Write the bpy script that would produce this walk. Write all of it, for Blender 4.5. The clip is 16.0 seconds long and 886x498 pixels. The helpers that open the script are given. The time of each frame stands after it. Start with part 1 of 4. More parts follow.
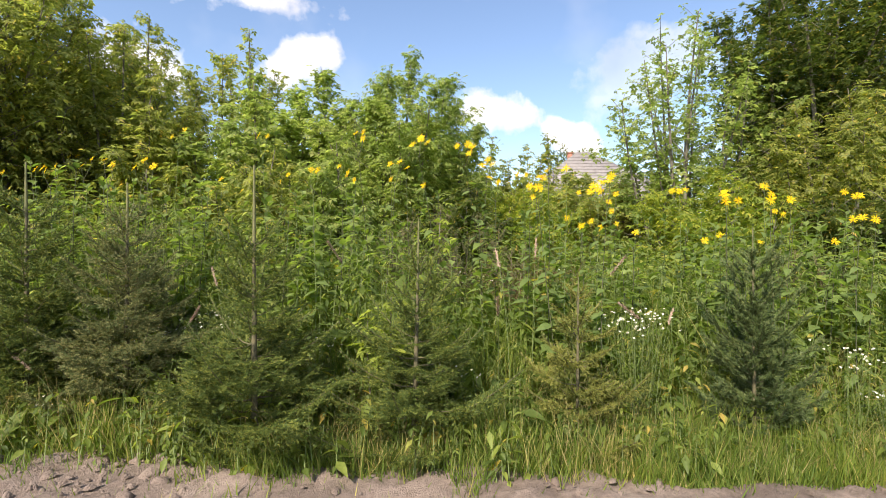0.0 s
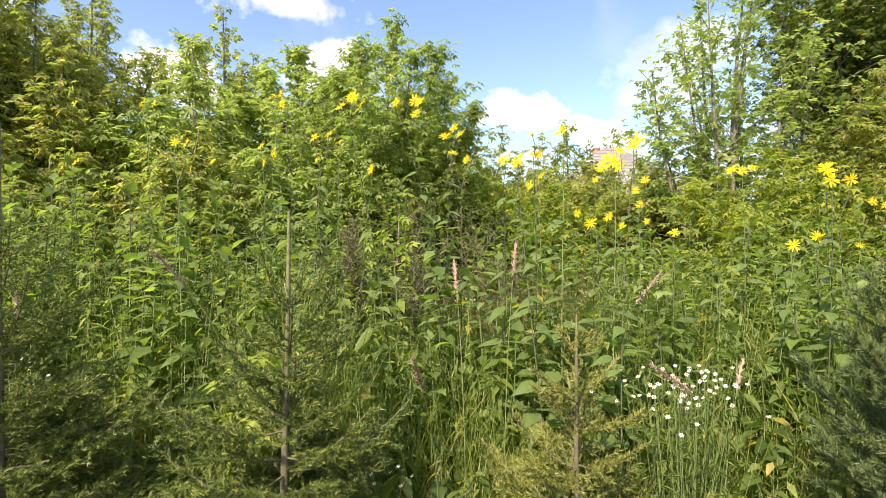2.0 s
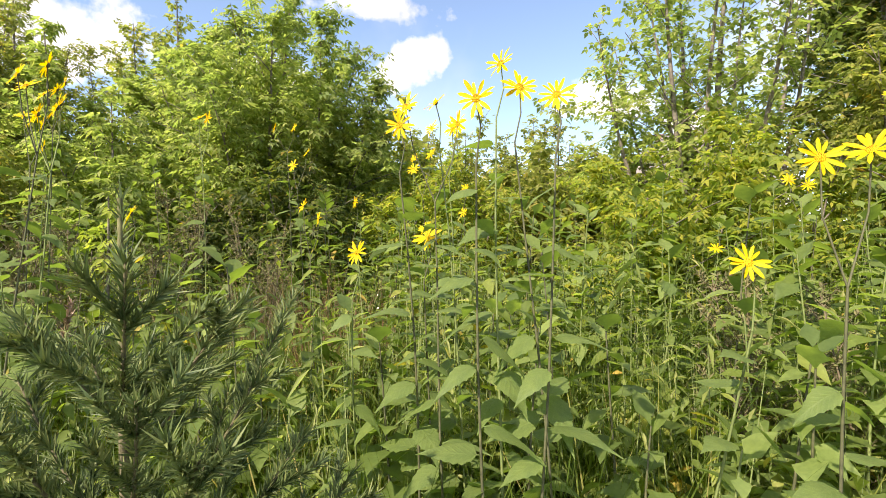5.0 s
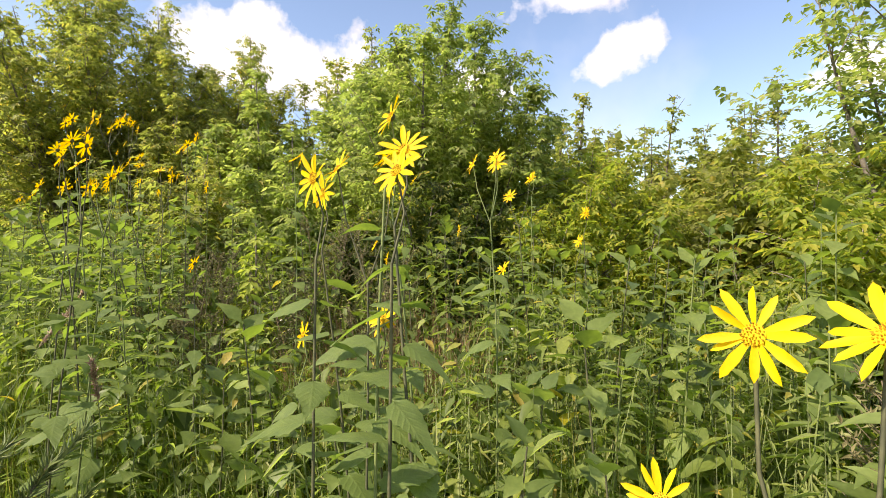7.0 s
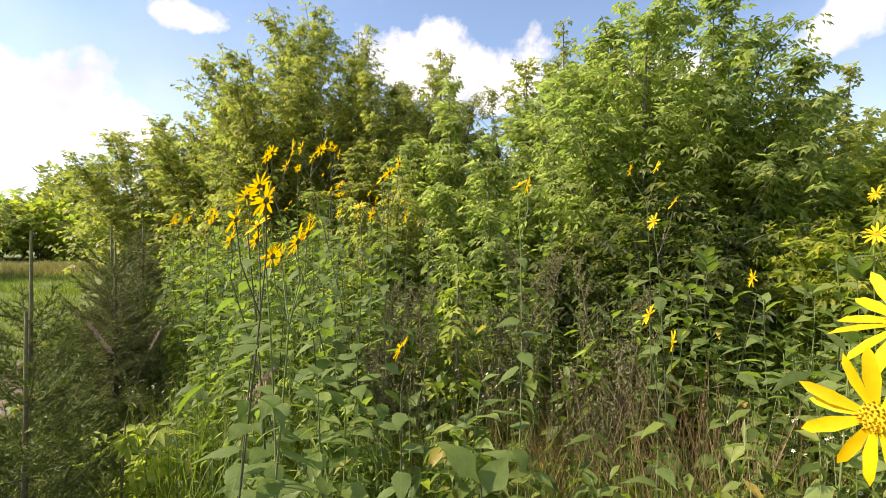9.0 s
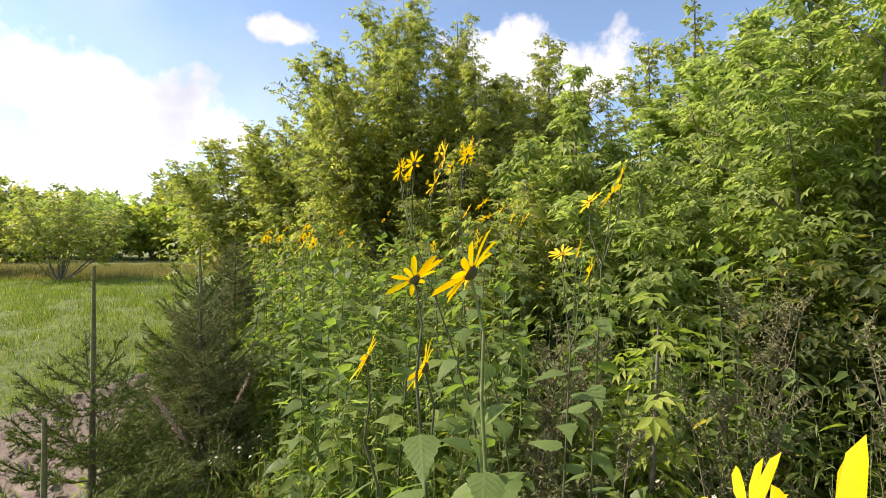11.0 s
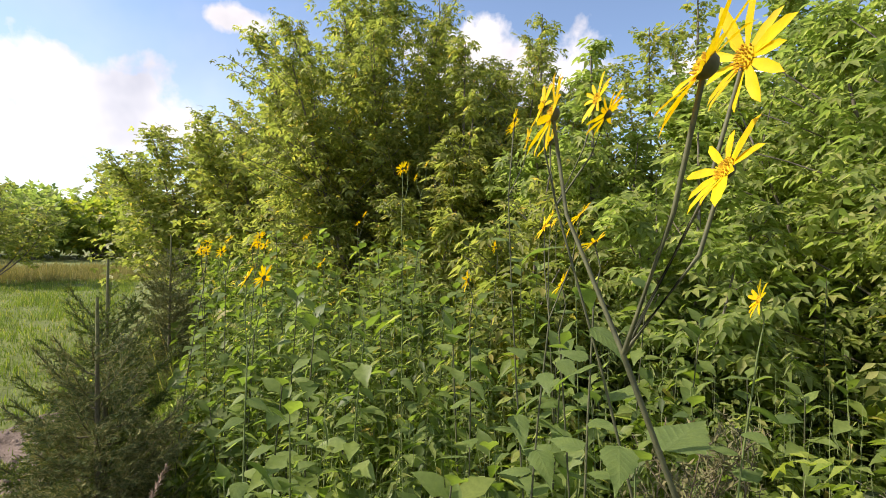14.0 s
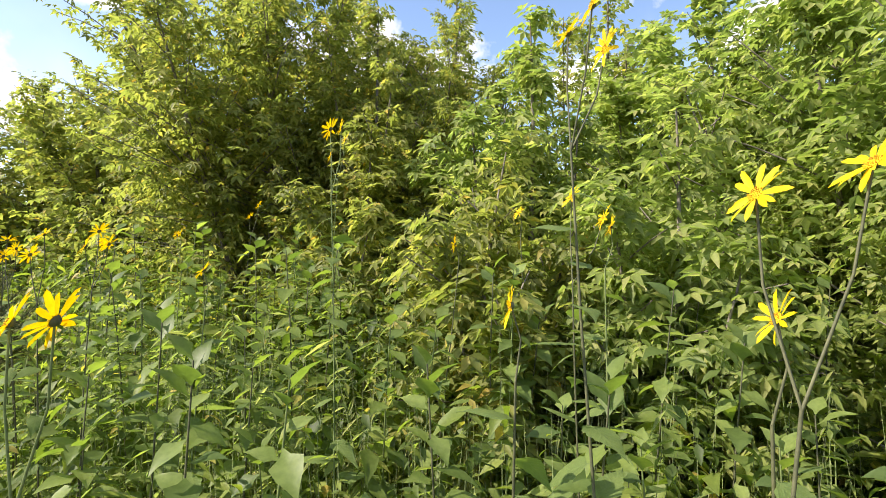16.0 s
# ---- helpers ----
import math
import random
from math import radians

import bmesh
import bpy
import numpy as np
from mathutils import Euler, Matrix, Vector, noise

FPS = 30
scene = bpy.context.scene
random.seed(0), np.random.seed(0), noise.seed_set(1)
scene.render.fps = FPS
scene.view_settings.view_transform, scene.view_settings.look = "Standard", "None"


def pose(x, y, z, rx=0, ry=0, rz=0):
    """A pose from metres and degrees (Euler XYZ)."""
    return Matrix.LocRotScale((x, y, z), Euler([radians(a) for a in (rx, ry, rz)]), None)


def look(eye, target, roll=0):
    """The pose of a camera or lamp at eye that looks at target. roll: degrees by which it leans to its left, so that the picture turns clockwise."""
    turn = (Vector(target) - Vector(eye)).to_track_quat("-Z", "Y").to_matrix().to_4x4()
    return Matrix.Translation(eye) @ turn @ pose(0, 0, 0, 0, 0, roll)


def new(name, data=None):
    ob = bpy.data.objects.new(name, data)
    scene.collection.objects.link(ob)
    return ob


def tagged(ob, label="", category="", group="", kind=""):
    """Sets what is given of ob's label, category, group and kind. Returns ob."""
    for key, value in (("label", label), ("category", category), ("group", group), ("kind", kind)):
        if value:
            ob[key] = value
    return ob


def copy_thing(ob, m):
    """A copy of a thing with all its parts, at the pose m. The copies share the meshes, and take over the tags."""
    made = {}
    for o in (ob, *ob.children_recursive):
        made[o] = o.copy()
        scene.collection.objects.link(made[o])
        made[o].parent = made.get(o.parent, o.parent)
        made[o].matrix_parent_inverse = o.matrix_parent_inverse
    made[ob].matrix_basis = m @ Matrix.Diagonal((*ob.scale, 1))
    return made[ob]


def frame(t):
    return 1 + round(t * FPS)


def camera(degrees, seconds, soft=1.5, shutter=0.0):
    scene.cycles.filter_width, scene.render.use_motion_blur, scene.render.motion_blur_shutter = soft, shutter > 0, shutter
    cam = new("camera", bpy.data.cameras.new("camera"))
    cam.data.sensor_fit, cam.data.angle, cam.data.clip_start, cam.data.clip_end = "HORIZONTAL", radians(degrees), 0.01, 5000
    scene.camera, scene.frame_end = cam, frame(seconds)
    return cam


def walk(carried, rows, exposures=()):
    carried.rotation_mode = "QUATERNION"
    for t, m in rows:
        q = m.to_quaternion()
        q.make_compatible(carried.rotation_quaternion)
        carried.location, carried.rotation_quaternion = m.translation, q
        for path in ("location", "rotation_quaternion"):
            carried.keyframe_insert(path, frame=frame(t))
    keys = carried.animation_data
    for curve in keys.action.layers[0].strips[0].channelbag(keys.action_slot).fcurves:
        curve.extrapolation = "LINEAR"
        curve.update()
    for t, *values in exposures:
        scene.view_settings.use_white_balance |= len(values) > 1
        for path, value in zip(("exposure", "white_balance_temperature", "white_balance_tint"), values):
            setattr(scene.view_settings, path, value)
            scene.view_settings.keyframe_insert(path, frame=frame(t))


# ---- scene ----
cam = camera(84.0, 16.0, soft=0.9)
PATH = [
    (0.0, (0.063, 0.084, 1.620), (0.049, 2.084, 1.620), 0.2),
    (0.5, (0.211, 0.549, 1.638), (0.083, 2.545, 1.641), 0.1),
    (1.0, (0.313, 1.010, 1.648), (0.184, 3.006, 1.652), 0.1),
    (1.5, (0.462, 1.427, 1.648), (0.337, 3.423, 1.650), 0.0),
    (2.0, (0.659, 1.800, 1.685), (0.537, 3.796, 1.690), -0.1),
    (2.5, (0.859, 2.124, 1.676), (0.739, 4.120, 1.681), -0.2),
    (3.0, (1.136, 2.420, 1.625), (1.022, 4.417, 1.632), -0.1),
    (3.5, (1.610, 2.699, 1.659), (1.500, 4.696, 1.662), -0.2),
    (4.0, (2.194, 2.986, 1.662), (2.072, 4.982, 1.657), -0.2),
    (4.2, (2.395, 3.025, 1.690), (2.278, 5.022, 1.683), 0.0),
    (5.2, (3.250, 3.450, 1.740), (2.690, 5.370, 1.725), 0.2),
    (6.3, (3.625, 3.808, 1.860), (2.633, 5.544, 1.847), 0.5),
    (6.5, (3.665, 3.845, 1.880), (2.628, 5.555, 1.861), 0.3),
    (7.0, (3.614, 3.925, 1.962), (2.432, 5.538, 1.937), 0.5),
    (7.5, (3.419, 4.070, 2.069), (2.101, 5.574, 2.043), 0.7),
    (8.0, (3.196, 4.162, 2.111), (1.775, 5.569, 2.095), 0.5),
    (8.5, (3.019, 4.210, 2.141), (1.477, 5.483, 2.119), 0.5),
    (9.0, (2.793, 4.284, 2.194), (1.127, 5.390, 2.172), 0.6),
    (9.5, (2.483, 4.343, 2.232), (0.699, 5.247, 2.212), 0.8),
    (9.7, (2.354, 4.352, 2.256), (0.546, 5.207, 2.240), 0.8),
    (11.8, (1.357, 4.444, 2.463), (-0.466, 5.265, 2.436), 1.0),
    (12.0, (1.298, 4.452, 2.470), (-0.526, 5.273, 2.446), 1.2),
    (12.5, (1.130, 4.457, 2.462), (-0.693, 5.279, 2.434), 1.2),
    (13.0, (0.914, 4.526, 2.475), (-0.907, 5.351, 2.443), 0.9),
    (13.5, (0.726, 4.555, 2.493), (-1.094, 5.382, 2.454), 1.0),
    (14.0, (0.515, 4.628, 2.518), (-1.238, 5.590, 2.483), 1.1),
    (14.5, (0.301, 4.679, 2.513), (-1.357, 5.798, 2.485), 1.3),
    (15.0, (0.145, 4.726, 2.502), (-1.451, 5.932, 2.476), 1.3),
    (15.5, (-0.049, 4.764, 2.514), (-1.591, 6.037, 2.480), 1.2),
    (16.0, (-0.364, 4.848, 2.498), (-1.866, 6.168, 2.463), 0.8),
]
walk(cam, [(t, look(eye, at, roll)) for t, eye, at, roll in PATH], exposures=[
    (0.0, 0.93, 6750, 14), (1.0, 1.12, 6800, 15), (4.0, 1.22, 6950, 16), (6.5, 1.08, 7250, 18), (8.5, 0.92, 7200, 19), (9.5, 0.95, 6900, 14), (12.5, 0.7, 6750, 16), (14.2, 0.74, 6750, 16), (16.0, 1.14, 6650, 16)])

# ---- sky and sun ----
SUN_LEFT, SUN_UP = 152.0, 42.0    # degrees left of +y, and above the horizon
sun_way = Vector((-math.sin(radians(SUN_LEFT)) * math.cos(radians(SUN_UP)),
                  math.cos(radians(SUN_LEFT)) * math.cos(radians(SUN_UP)), math.sin(radians(SUN_UP))))
sun = new("sun", bpy.data.lights.new("sun", "SUN"))
sun.data.energy, sun.data.angle, sun.data.color = 4.2, radians(0.6), (1.0, 0.93, 0.8)
sun.matrix_world = look(sun_way * 30, (0, 0, 0))

world = bpy.data.worlds.new("sky")
scene.world = world
world.use_nodes = True
wn, wl = world.node_tree.nodes, world.node_tree.links
wn.clear()


def wnode(kind, **values):
    n = wn.new(kind)
    for key, value in values.items():
        n.inputs[int(key[1:])].default_value = value
    return n


def wmath(op, a, b=None, clamp=False):
    n = wn.new("ShaderNodeMath")
    n.operation, n.use_clamp = op, clamp
    for i, v in enumerate((a, b)):
        if v is None:
            continue
        if isinstance(v, (int, float)):
            n.inputs[i].default_value = v
        else:
            wl.new(v, n.inputs[i])
    return n.outputs[0]


sky = wn.new("ShaderNodeTexSky")
sky.sky_type, sky.sun_disc = "NISHITA", False
sky.sun_elevation, sky.sun_rotation = radians(SUN_UP), radians(-SUN_LEFT)
sky.air_density, sky.dust_density, sky.ozone_density = 1.0, 0.6, 2.0
coord = wn.new("ShaderNodeTexCoord")
puff = wn.new("ShaderNodeTexNoise")
puff.inputs["Scale"].default_value, puff.inputs["Detail"].default_value = 11.0, 7.0
puff.inputs["Roughness"].default_value = 0.55
wl.new(coord.outputs["Generated"], puff.inputs["Vector"])
puffs = wmath("MULTIPLY", wmath("SUBTRACT", puff.outputs[0], 0.5), 2.6)

# cumulus: degrees left of +y, elevation, half width, half height, tilt, solidity
CLOUDS = [
    (17.0, 20.0, 5.2, 2.4, 25, 1.0), (20.0, 26.0, 7.0, 2.4, 0, 0.85), (-5.0, 15.2, 4.2, 3.0, 0, 1.0),
    (-14.5, 12.3, 3.0, 1.9, -15, 1.0), (-21.5, 18.5, 7.0, 4.0, 25, 0.38), (32.0, 17.5, 5.0, 3.4, -25, 0.95),
    (54.0, 19.0, 13.0, 4.8, -4, 1.0), (83.5, 22.0, 3.6, 1.6, 0, 1.0), (98.0, 12.5, 13.0, 6.0, -10, 0.9),
    (122.0, 12.0, 17.0, 10.0, 0, 0.8), (-60.0, 18.0, 14.0, 6.0, 0, 0.9), (170.0, 22.0, 16.0, 7.0, 0, 0.8),
    # unseen clouds overhead and off to the sides, added to lift the fill light
    (10.0, 52.0, 22.0, 11.0, 10, 0.9), (75.0, 47.0, 20.0, 10.0, -10, 0.9), (215.0, 40.0, 24.0, 12.0, 0, 0.9), (-65.0, 50.0, 24.0, 13.0, 15, 0.9), (-110.0, 24.0, 18.0, 8.0, 0, 0.9), (100.0, 72.0, 18.0, 10.0, 30, 0.9),
]
cover = None
for left, up, wide, high, tilt, solid in CLOUDS:
    a, e, k = radians(left), radians(up), radians(tilt)
    mid = Vector((-math.sin(a) * math.cos(e), math.cos(a) * math.cos(e), math.sin(e)))
    side = Vector((math.cos(a), math.sin(a), 0))
    rise = side.cross(mid)
    u_way = (side * math.cos(k) + rise * math.sin(k)) / math.sin(radians(wide))
    v_way = (rise * math.cos(k) - side * math.sin(k)) / math.sin(radians(high))
    reach = []
    for way in (u_way, v_way):
        d = wn.new("ShaderNodeVectorMath")
        d.operation = "DOT_PRODUCT"
        wl.new(coord.outputs["Generated"], d.inputs[0])
        d.inputs[1].default_value = way
        reach.append(wmath("SUBTRACT", d.outputs["Value"], way.dot(mid)))
    f = wn.new("ShaderNodeVectorMath")
    f.operation = "DOT_PRODUCT"
    wl.new(coord.outputs["Generated"], f.inputs[0])
    f.inputs[1].default_value = mid
    ahead = wmath("GREATER_THAN", f.outputs["Value"], 0.5)
    span = wmath("POWER", wmath("ADD", wmath("MULTIPLY", reach[0], reach[0]), wmath("MULTIPLY", reach[1], reach[1])), 0.5)
    body = wmath("ADD", wmath("SUBTRACT", 1.0, span), puffs)
    body = wmath("MULTIPLY", wmath("MULTIPLY", body, 2.4, True), solid)
    body = wmath("MULTIPLY", body, ahead)
    cover = body if cover is None else wmath("MAXIMUM", cover, body)
veil = wn.new("ShaderNodeTexNoise")
veil.inputs["Scale"].default_value, veil.inputs["Detail"].default_value = 2.6, 5.0
wl.new(coord.outputs["Generated"], veil.inputs["Vector"])
thin = wmath("MULTIPLY", wmath("SUBTRACT", veil.outputs[0], 0.52, True), 1.3)
cover = wmath("MAXIMUM", cover, thin)
# grey bellies inside the thick clouds
belly = wn.new("ShaderNodeTexNoise")
belly.inputs["Scale"].default_value, belly.inputs["Detail"].default_value = 6.0, 4.0
wl.new(coord.outputs["Generated"], belly.inputs["Vector"])
shade = wn.new("ShaderNodeMix")
shade.data_type = "RGBA"
shade.inputs["A"].default_value = (5.5, 5.45, 5.5, 1)
shade.inputs["B"].default_value = (3.5, 3.6, 4.0, 1)
wl.new(wmath("MULTIPLY", wmath("SUBTRACT", belly.outputs[0], 0.5, True), 4.0, True), shade.inputs["Factor"])
mix = wn.new("ShaderNodeMix")
mix.data_type = "RGBA"
wl.new(cover, mix.inputs["Factor"])
wl.new(sky.outputs[0], mix.inputs["A"])
wl.new(shade.outputs["Result"], mix.inputs["B"])
back = wn.new("ShaderNodeBackground")
back.inputs["Strength"].default_value = 0.13
wl.new(mix.outputs["Result"], back.inputs["Color"])
wout = wn.new("ShaderNodeOutputWorld")
wl.new(back.outputs[0], wout.inputs["Surface"])


# ---- materials ----
def material(name):
    m = bpy.data.materials.new(name)
    m.use_nodes = True
    nt = m.node_tree
    return m, nt, nt.nodes["Principled BSDF"], nt.nodes["Material Output"]


def ramp(nt, source, stops):
    r = nt.nodes.new("ShaderNodeValToRGB")
    while len(r.color_ramp.elements) < len(stops):
        r.color_ramp.elements.new(0.5)
    for el, (at, col) in zip(r.color_ramp.elements, stops):
        el.position, el.color = at, (*col, 1)
    nt.links.new(source, r.inputs[0])
    return r.outputs[0]


def noise_tex(nt, scale, detail=4.0, rough=0.6, space="Object"):
    tc = nt.nodes.new("ShaderNodeTexCoord")
    n = nt.nodes.new("ShaderNodeTexNoise")
    n.inputs["Scale"].default_value, n.inputs["Detail"].default_value, n.inputs["Roughness"].default_value = scale, detail, rough
    nt.links.new(tc.outputs[space], n.inputs["Vector"])
    return n.outputs[0]


def blend(nt, a, b, fac, kind="MIX"):
    m = nt.nodes.new("ShaderNodeMix")
    m.data_type, m.blend_type = "RGBA", kind
    for sock, v in (("A", a), ("B", b), ("Factor", fac)):
        if isinstance(v, (float, int)):
            m.inputs[sock].default_value = v
        elif isinstance(v, tuple):
            m.inputs[sock].default_value = (*v, 1)
        else:
            nt.links.new(v, m.inputs[sock])
    return m.outputs["Result"]


def bump(nt, bsdf, height, strength, distance):
    b = nt.nodes.new("ShaderNodeBump")
    b.inputs["Strength"].default_value, b.inputs["Distance"].default_value = strength, distance
    nt.links.new(height, b.inputs["Height"])
    nt.links.new(b.outputs[0], bsdf.inputs["Normal"])


def leaf_material(name, stops, glow, rough=0.5, through_part=0.5, patch=0.9):
    """Leaf: colour varies leaf by leaf and in patches; part of the light passes through."""
    m, nt, bsdf, out = material(name)
    g = nt.nodes.new("ShaderNodeNewGeometry")
    col = ramp(nt, g.outputs["Random Per Island"], stops)
    wide = noise_tex(nt, patch, 3.0)
    tone = ramp(nt, wide, [(0.3, (0.72, 0.78, 0.75)), (0.7, (1.2, 1.14, 1.0))])
    col = blend(nt, col, tone, 1.0, "MULTIPLY")
    fine = ramp(nt, noise_tex(nt, 55.0, 2.0), [(0.25, (0.82, 0.85, 0.8)), (0.75, (1.12, 1.1, 1.1))])
    col = blend(nt, col, fine, 1.0, "MULTIPLY")
    nt.links.new(col, bsdf.inputs["Base Color"])
    bsdf.inputs["Roughness"].default_value = rough
    bsdf.inputs["Specular IOR Level"].default_value = 0.28
    tr = nt.nodes.new("ShaderNodeBsdfTranslucent")
    nt.links.new(blend(nt, col, glow, 1.0, "MULTIPLY"), tr.inputs["Color"])
    mixer = nt.nodes.new("ShaderNodeMixShader")
    mixer.inputs[0].default_value = through_part
    nt.links.new(bsdf.outputs[0], mixer.inputs[1])
    nt.links.new(tr.outputs[0], mixer.inputs[2])
    nt.links.new(mixer.outputs[0], out.inputs["Surface"])
    return m


def plain(name, a, b, scale, rough=0.8, relief=0.3, depth=0.004):
    m, nt, bsdf, out = material(name)
    n = noise_tex(nt, scale, 5.0)
    nt.links.new(ramp(nt, n, [(0.3, a), (0.7, b)]), bsdf.inputs["Base Color"])
    bsdf.inputs["Roughness"].default_value = rough
    bump(nt, bsdf, n, relief, depth)
    return m


WARM = (1.9, 2.15, 1.25)
MAT_MAPLE = leaf_material("maple_leaf", [(0.0, (0.152, 0.171, 0.047)), (0.45, (0.220, 0.234, 0.066)), (0.9, (0.309, 0.302, 0.095)), (0.985, (0.408, 0.320, 0.085)), (1.0, (0.618, 0.390, 0.085))], WARM)
# own colour of the dark maples; on two low shrubs it paints in shade
MAT_DARK = leaf_material("dark_and_shaded_maple_leaf", [(0.0, (0.045, 0.068, 0.018)), (0.6, (0.084, 0.107, 0.026)), (0.95, (0.15, 0.15, 0.036)), (1.0, (0.3, 0.21, 0.045))], WARM)
MAT_PALE = leaf_material("sapling_leaf", [(0.0, (0.163, 0.205, 0.061)), (0.6, (0.243, 0.287, 0.091)), (1.0, (0.36, 0.362, 0.142))], WARM)
MAT_YELLOW = leaf_material("yellowing_leaf", [(0.0, (0.134, 0.181, 0.032)), (0.5, (0.227, 0.267, 0.046)), (1.0, (0.391, 0.352, 0.059))], WARM)
MAT_LIME = leaf_material("pale_lime_leaf", [(0.0, (0.27, 0.34, 0.06)), (1.0, (0.42, 0.46, 0.1))], (1.5, 1.6, 0.8))
MAT_ARTI = leaf_material("artichoke_leaf", [(0.0, (0.093, 0.140, 0.049)), (0.6, (0.172, 0.225, 0.065)), (1.0, (0.261, 0.325, 0.119))], (2.0, 2.2, 0.8), 0.45, 0.45, 2.0)
MAT_WEED = leaf_material("weed_leaf", [(0.0, (0.065, 0.100, 0.026)), (0.3, (0.116, 0.160, 0.040)), (0.65, (0.170, 0.220, 0.053)), (0.93, (0.261, 0.300, 0.079)), (1.0, (0.472, 0.340, 0.095))], (2.0, 2.2, 0.8), 0.5, 0.47, 1.5)
MAT_GRASS = leaf_material("grass_blade", [(0.0, (0.092, 0.142, 0.029)), (0.6, (0.154, 0.217, 0.040)), (0.93, (0.248, 0.274, 0.069)), (1.0, (0.470, 0.376, 0.172))], (1.8, 1.9, 0.9), 0.6, 0.4, 1.2)
MAT_DRY = leaf_material("dry_grass", [(0.0, (0.34, 0.27, 0.12)), (0.5, (0.46, 0.38, 0.18)), (1.0, (0.3, 0.3, 0.1))], (1.5, 1.4, 1.0), 0.8, 0.3, 1.0)
MAT_DEAD = leaf_material("dead_stalk", [(0.0, (0.16, 0.09, 0.05)), (0.5, (0.26, 0.165, 0.095)), (1.0, (0.36, 0.25, 0.15))], (1.3, 1.2, 1.0), 0.8, 0.25, 2.0)
MAT_STRAW = leaf_material("ripe_meadow_grass", [(0.0, (0.17, 0.18, 0.06)), (0.5, (0.26, 0.24, 0.09)), (1.0, (0.34, 0.29, 0.13))], (1.5, 1.4, 1.0), 0.8, 0.3, 0.5)
MAT_NEEDLE = leaf_material("spruce_needle", [(0.0, (0.063, 0.103, 0.026)), (0.6, (0.119, 0.158, 0.039)), (1.0, (0.294, 0.304, 0.065))], (1.3, 1.4, 0.8), 0.55, 0.15, 2.5)
MAT_NEEDLE_DRY = leaf_material("browned_needle", [(0.0, (0.083, 0.121, 0.048)), (0.5, (0.159, 0.180, 0.071)), (1.0, (0.329, 0.296, 0.131))], (1.3, 1.3, 0.8), 0.7, 0.15, 3.0)
MAT_PINE = leaf_material("pine_needle", [(0.0, (0.066, 0.104, 0.041)), (0.6, (0.125, 0.168, 0.063)), (1.0, (0.21, 0.238, 0.095))], (1.3, 1.4, 0.9), 0.5, 0.15, 2.5)
MAT_NEEDLE_OLIVE = leaf_material("olive_needle", [(0.0, (0.108, 0.132, 0.033)), (0.5, (0.198, 0.210, 0.050)), (1.0, (0.348, 0.324, 0.094))], (1.3, 1.3, 0.8), 0.6, 0.2, 3.0)
MAT_MUGWORT = leaf_material("mugwort_leaf", [(0.0, (0.14, 0.13, 0.065)), (0.6, (0.21, 0.19, 0.1)), (1.0, (0.22, 0.25, 0.11))], (1.5, 1.4, 1.0), 0.8, 0.2, 2.0)
MAT_PETAL = leaf_material("yellow_petal", [(0.0, (0.86, 0.52, 0.004)), (0.5, (0.9, 0.63, 0.006)), (1.0, (0.92, 0.7, 0.01))], (1.0, 0.95, 0.4), 0.6, 0.4, 6.0)
MAT_WHITE = leaf_material("white_petal", [(0.0, (0.74, 0.74, 0.68)), (1.0, (0.82, 0.82, 0.8))], (1.0, 1.0, 1.0), 0.6, 0.25, 6.0)
MAT_ARTI_NEAR = leaf_material("veined_artichoke_leaf", [(0.0, (0.117, 0.165, 0.054)), (0.6, (0.159, 0.215, 0.071)), (1.0, (0.224, 0.285, 0.112))], (2.0, 2.2, 0.8), 0.6, 0.42, 1.6)
nt = MAT_ARTI_NEAR.node_tree
tc, sep = nt.nodes.new("ShaderNodeTexCoord"), nt.nodes.new("ShaderNodeSeparateXYZ")
nt.links.new(tc.outputs["Object"], sep.inputs[0])


def vein_math(op, a, b=0.0):
    n = nt.nodes.new("ShaderNodeMath")
    n.operation = op
    for i, v in enumerate((a, b)):
        if isinstance(v, float):
            n.inputs[i].default_value = v
        else:
            nt.links.new(v, n.inputs[i])
    return n.outputs[0]


across = vein_math("ABSOLUTE", sep.outputs[0])
slant = vein_math("MULTIPLY", vein_math("SUBTRACT", sep.outputs[1], vein_math("MULTIPLY", across, 1.1)), 27.0)
rib = vein_math("POWER", vein_math("ABSOLUTE", vein_math("COSINE", slant)), 9.0)
middle = vein_math("POWER", vein_math("MAXIMUM", vein_math("SUBTRACT", 1.0, vein_math("MULTIPLY", across, 30.0)), 0.0), 1.0)
veins = vein_math("MAXIMUM", rib, middle)
bump(nt, nt.nodes["Principled BSDF"], veins, 0.14, 0.01)
base_in = nt.nodes["Principled BSDF"].inputs["Base Color"]
pale = blend(nt, base_in.links[0].from_socket, (0.32, 0.38, 0.13), vein_math("MULTIPLY", veins, 0.09))
nt.links.new(pale, base_in)
MAT_FLORET = leaf_material("floret", [(0.0, (0.42, 0.2, 0.01)), (0.5, (0.68, 0.38, 0.014)), (1.0, (0.8, 0.58, 0.02))], (1.0, 0.8, 0.4), 0.8, 0.2, 6.0)
MAT_DISC = plain("flower_disc", (0.2, 0.12, 0.01), (0.56, 0.34, 0.02), 420.0, 0.9, 0.8, 0.002)
MAT_STEM = plain("dark_stem", (0.045, 0.05, 0.025), (0.13, 0.13, 0.06), 40.0, 0.7)
MAT_GREENSTEM = plain("green_stem", (0.1, 0.14, 0.04), (0.2, 0.24, 0.08), 30.0, 0.7)
MAT_BARK = plain("bark", (0.09, 0.075, 0.055), (0.24, 0.21, 0.17), 22.0, 0.9, 0.7, 0.01)
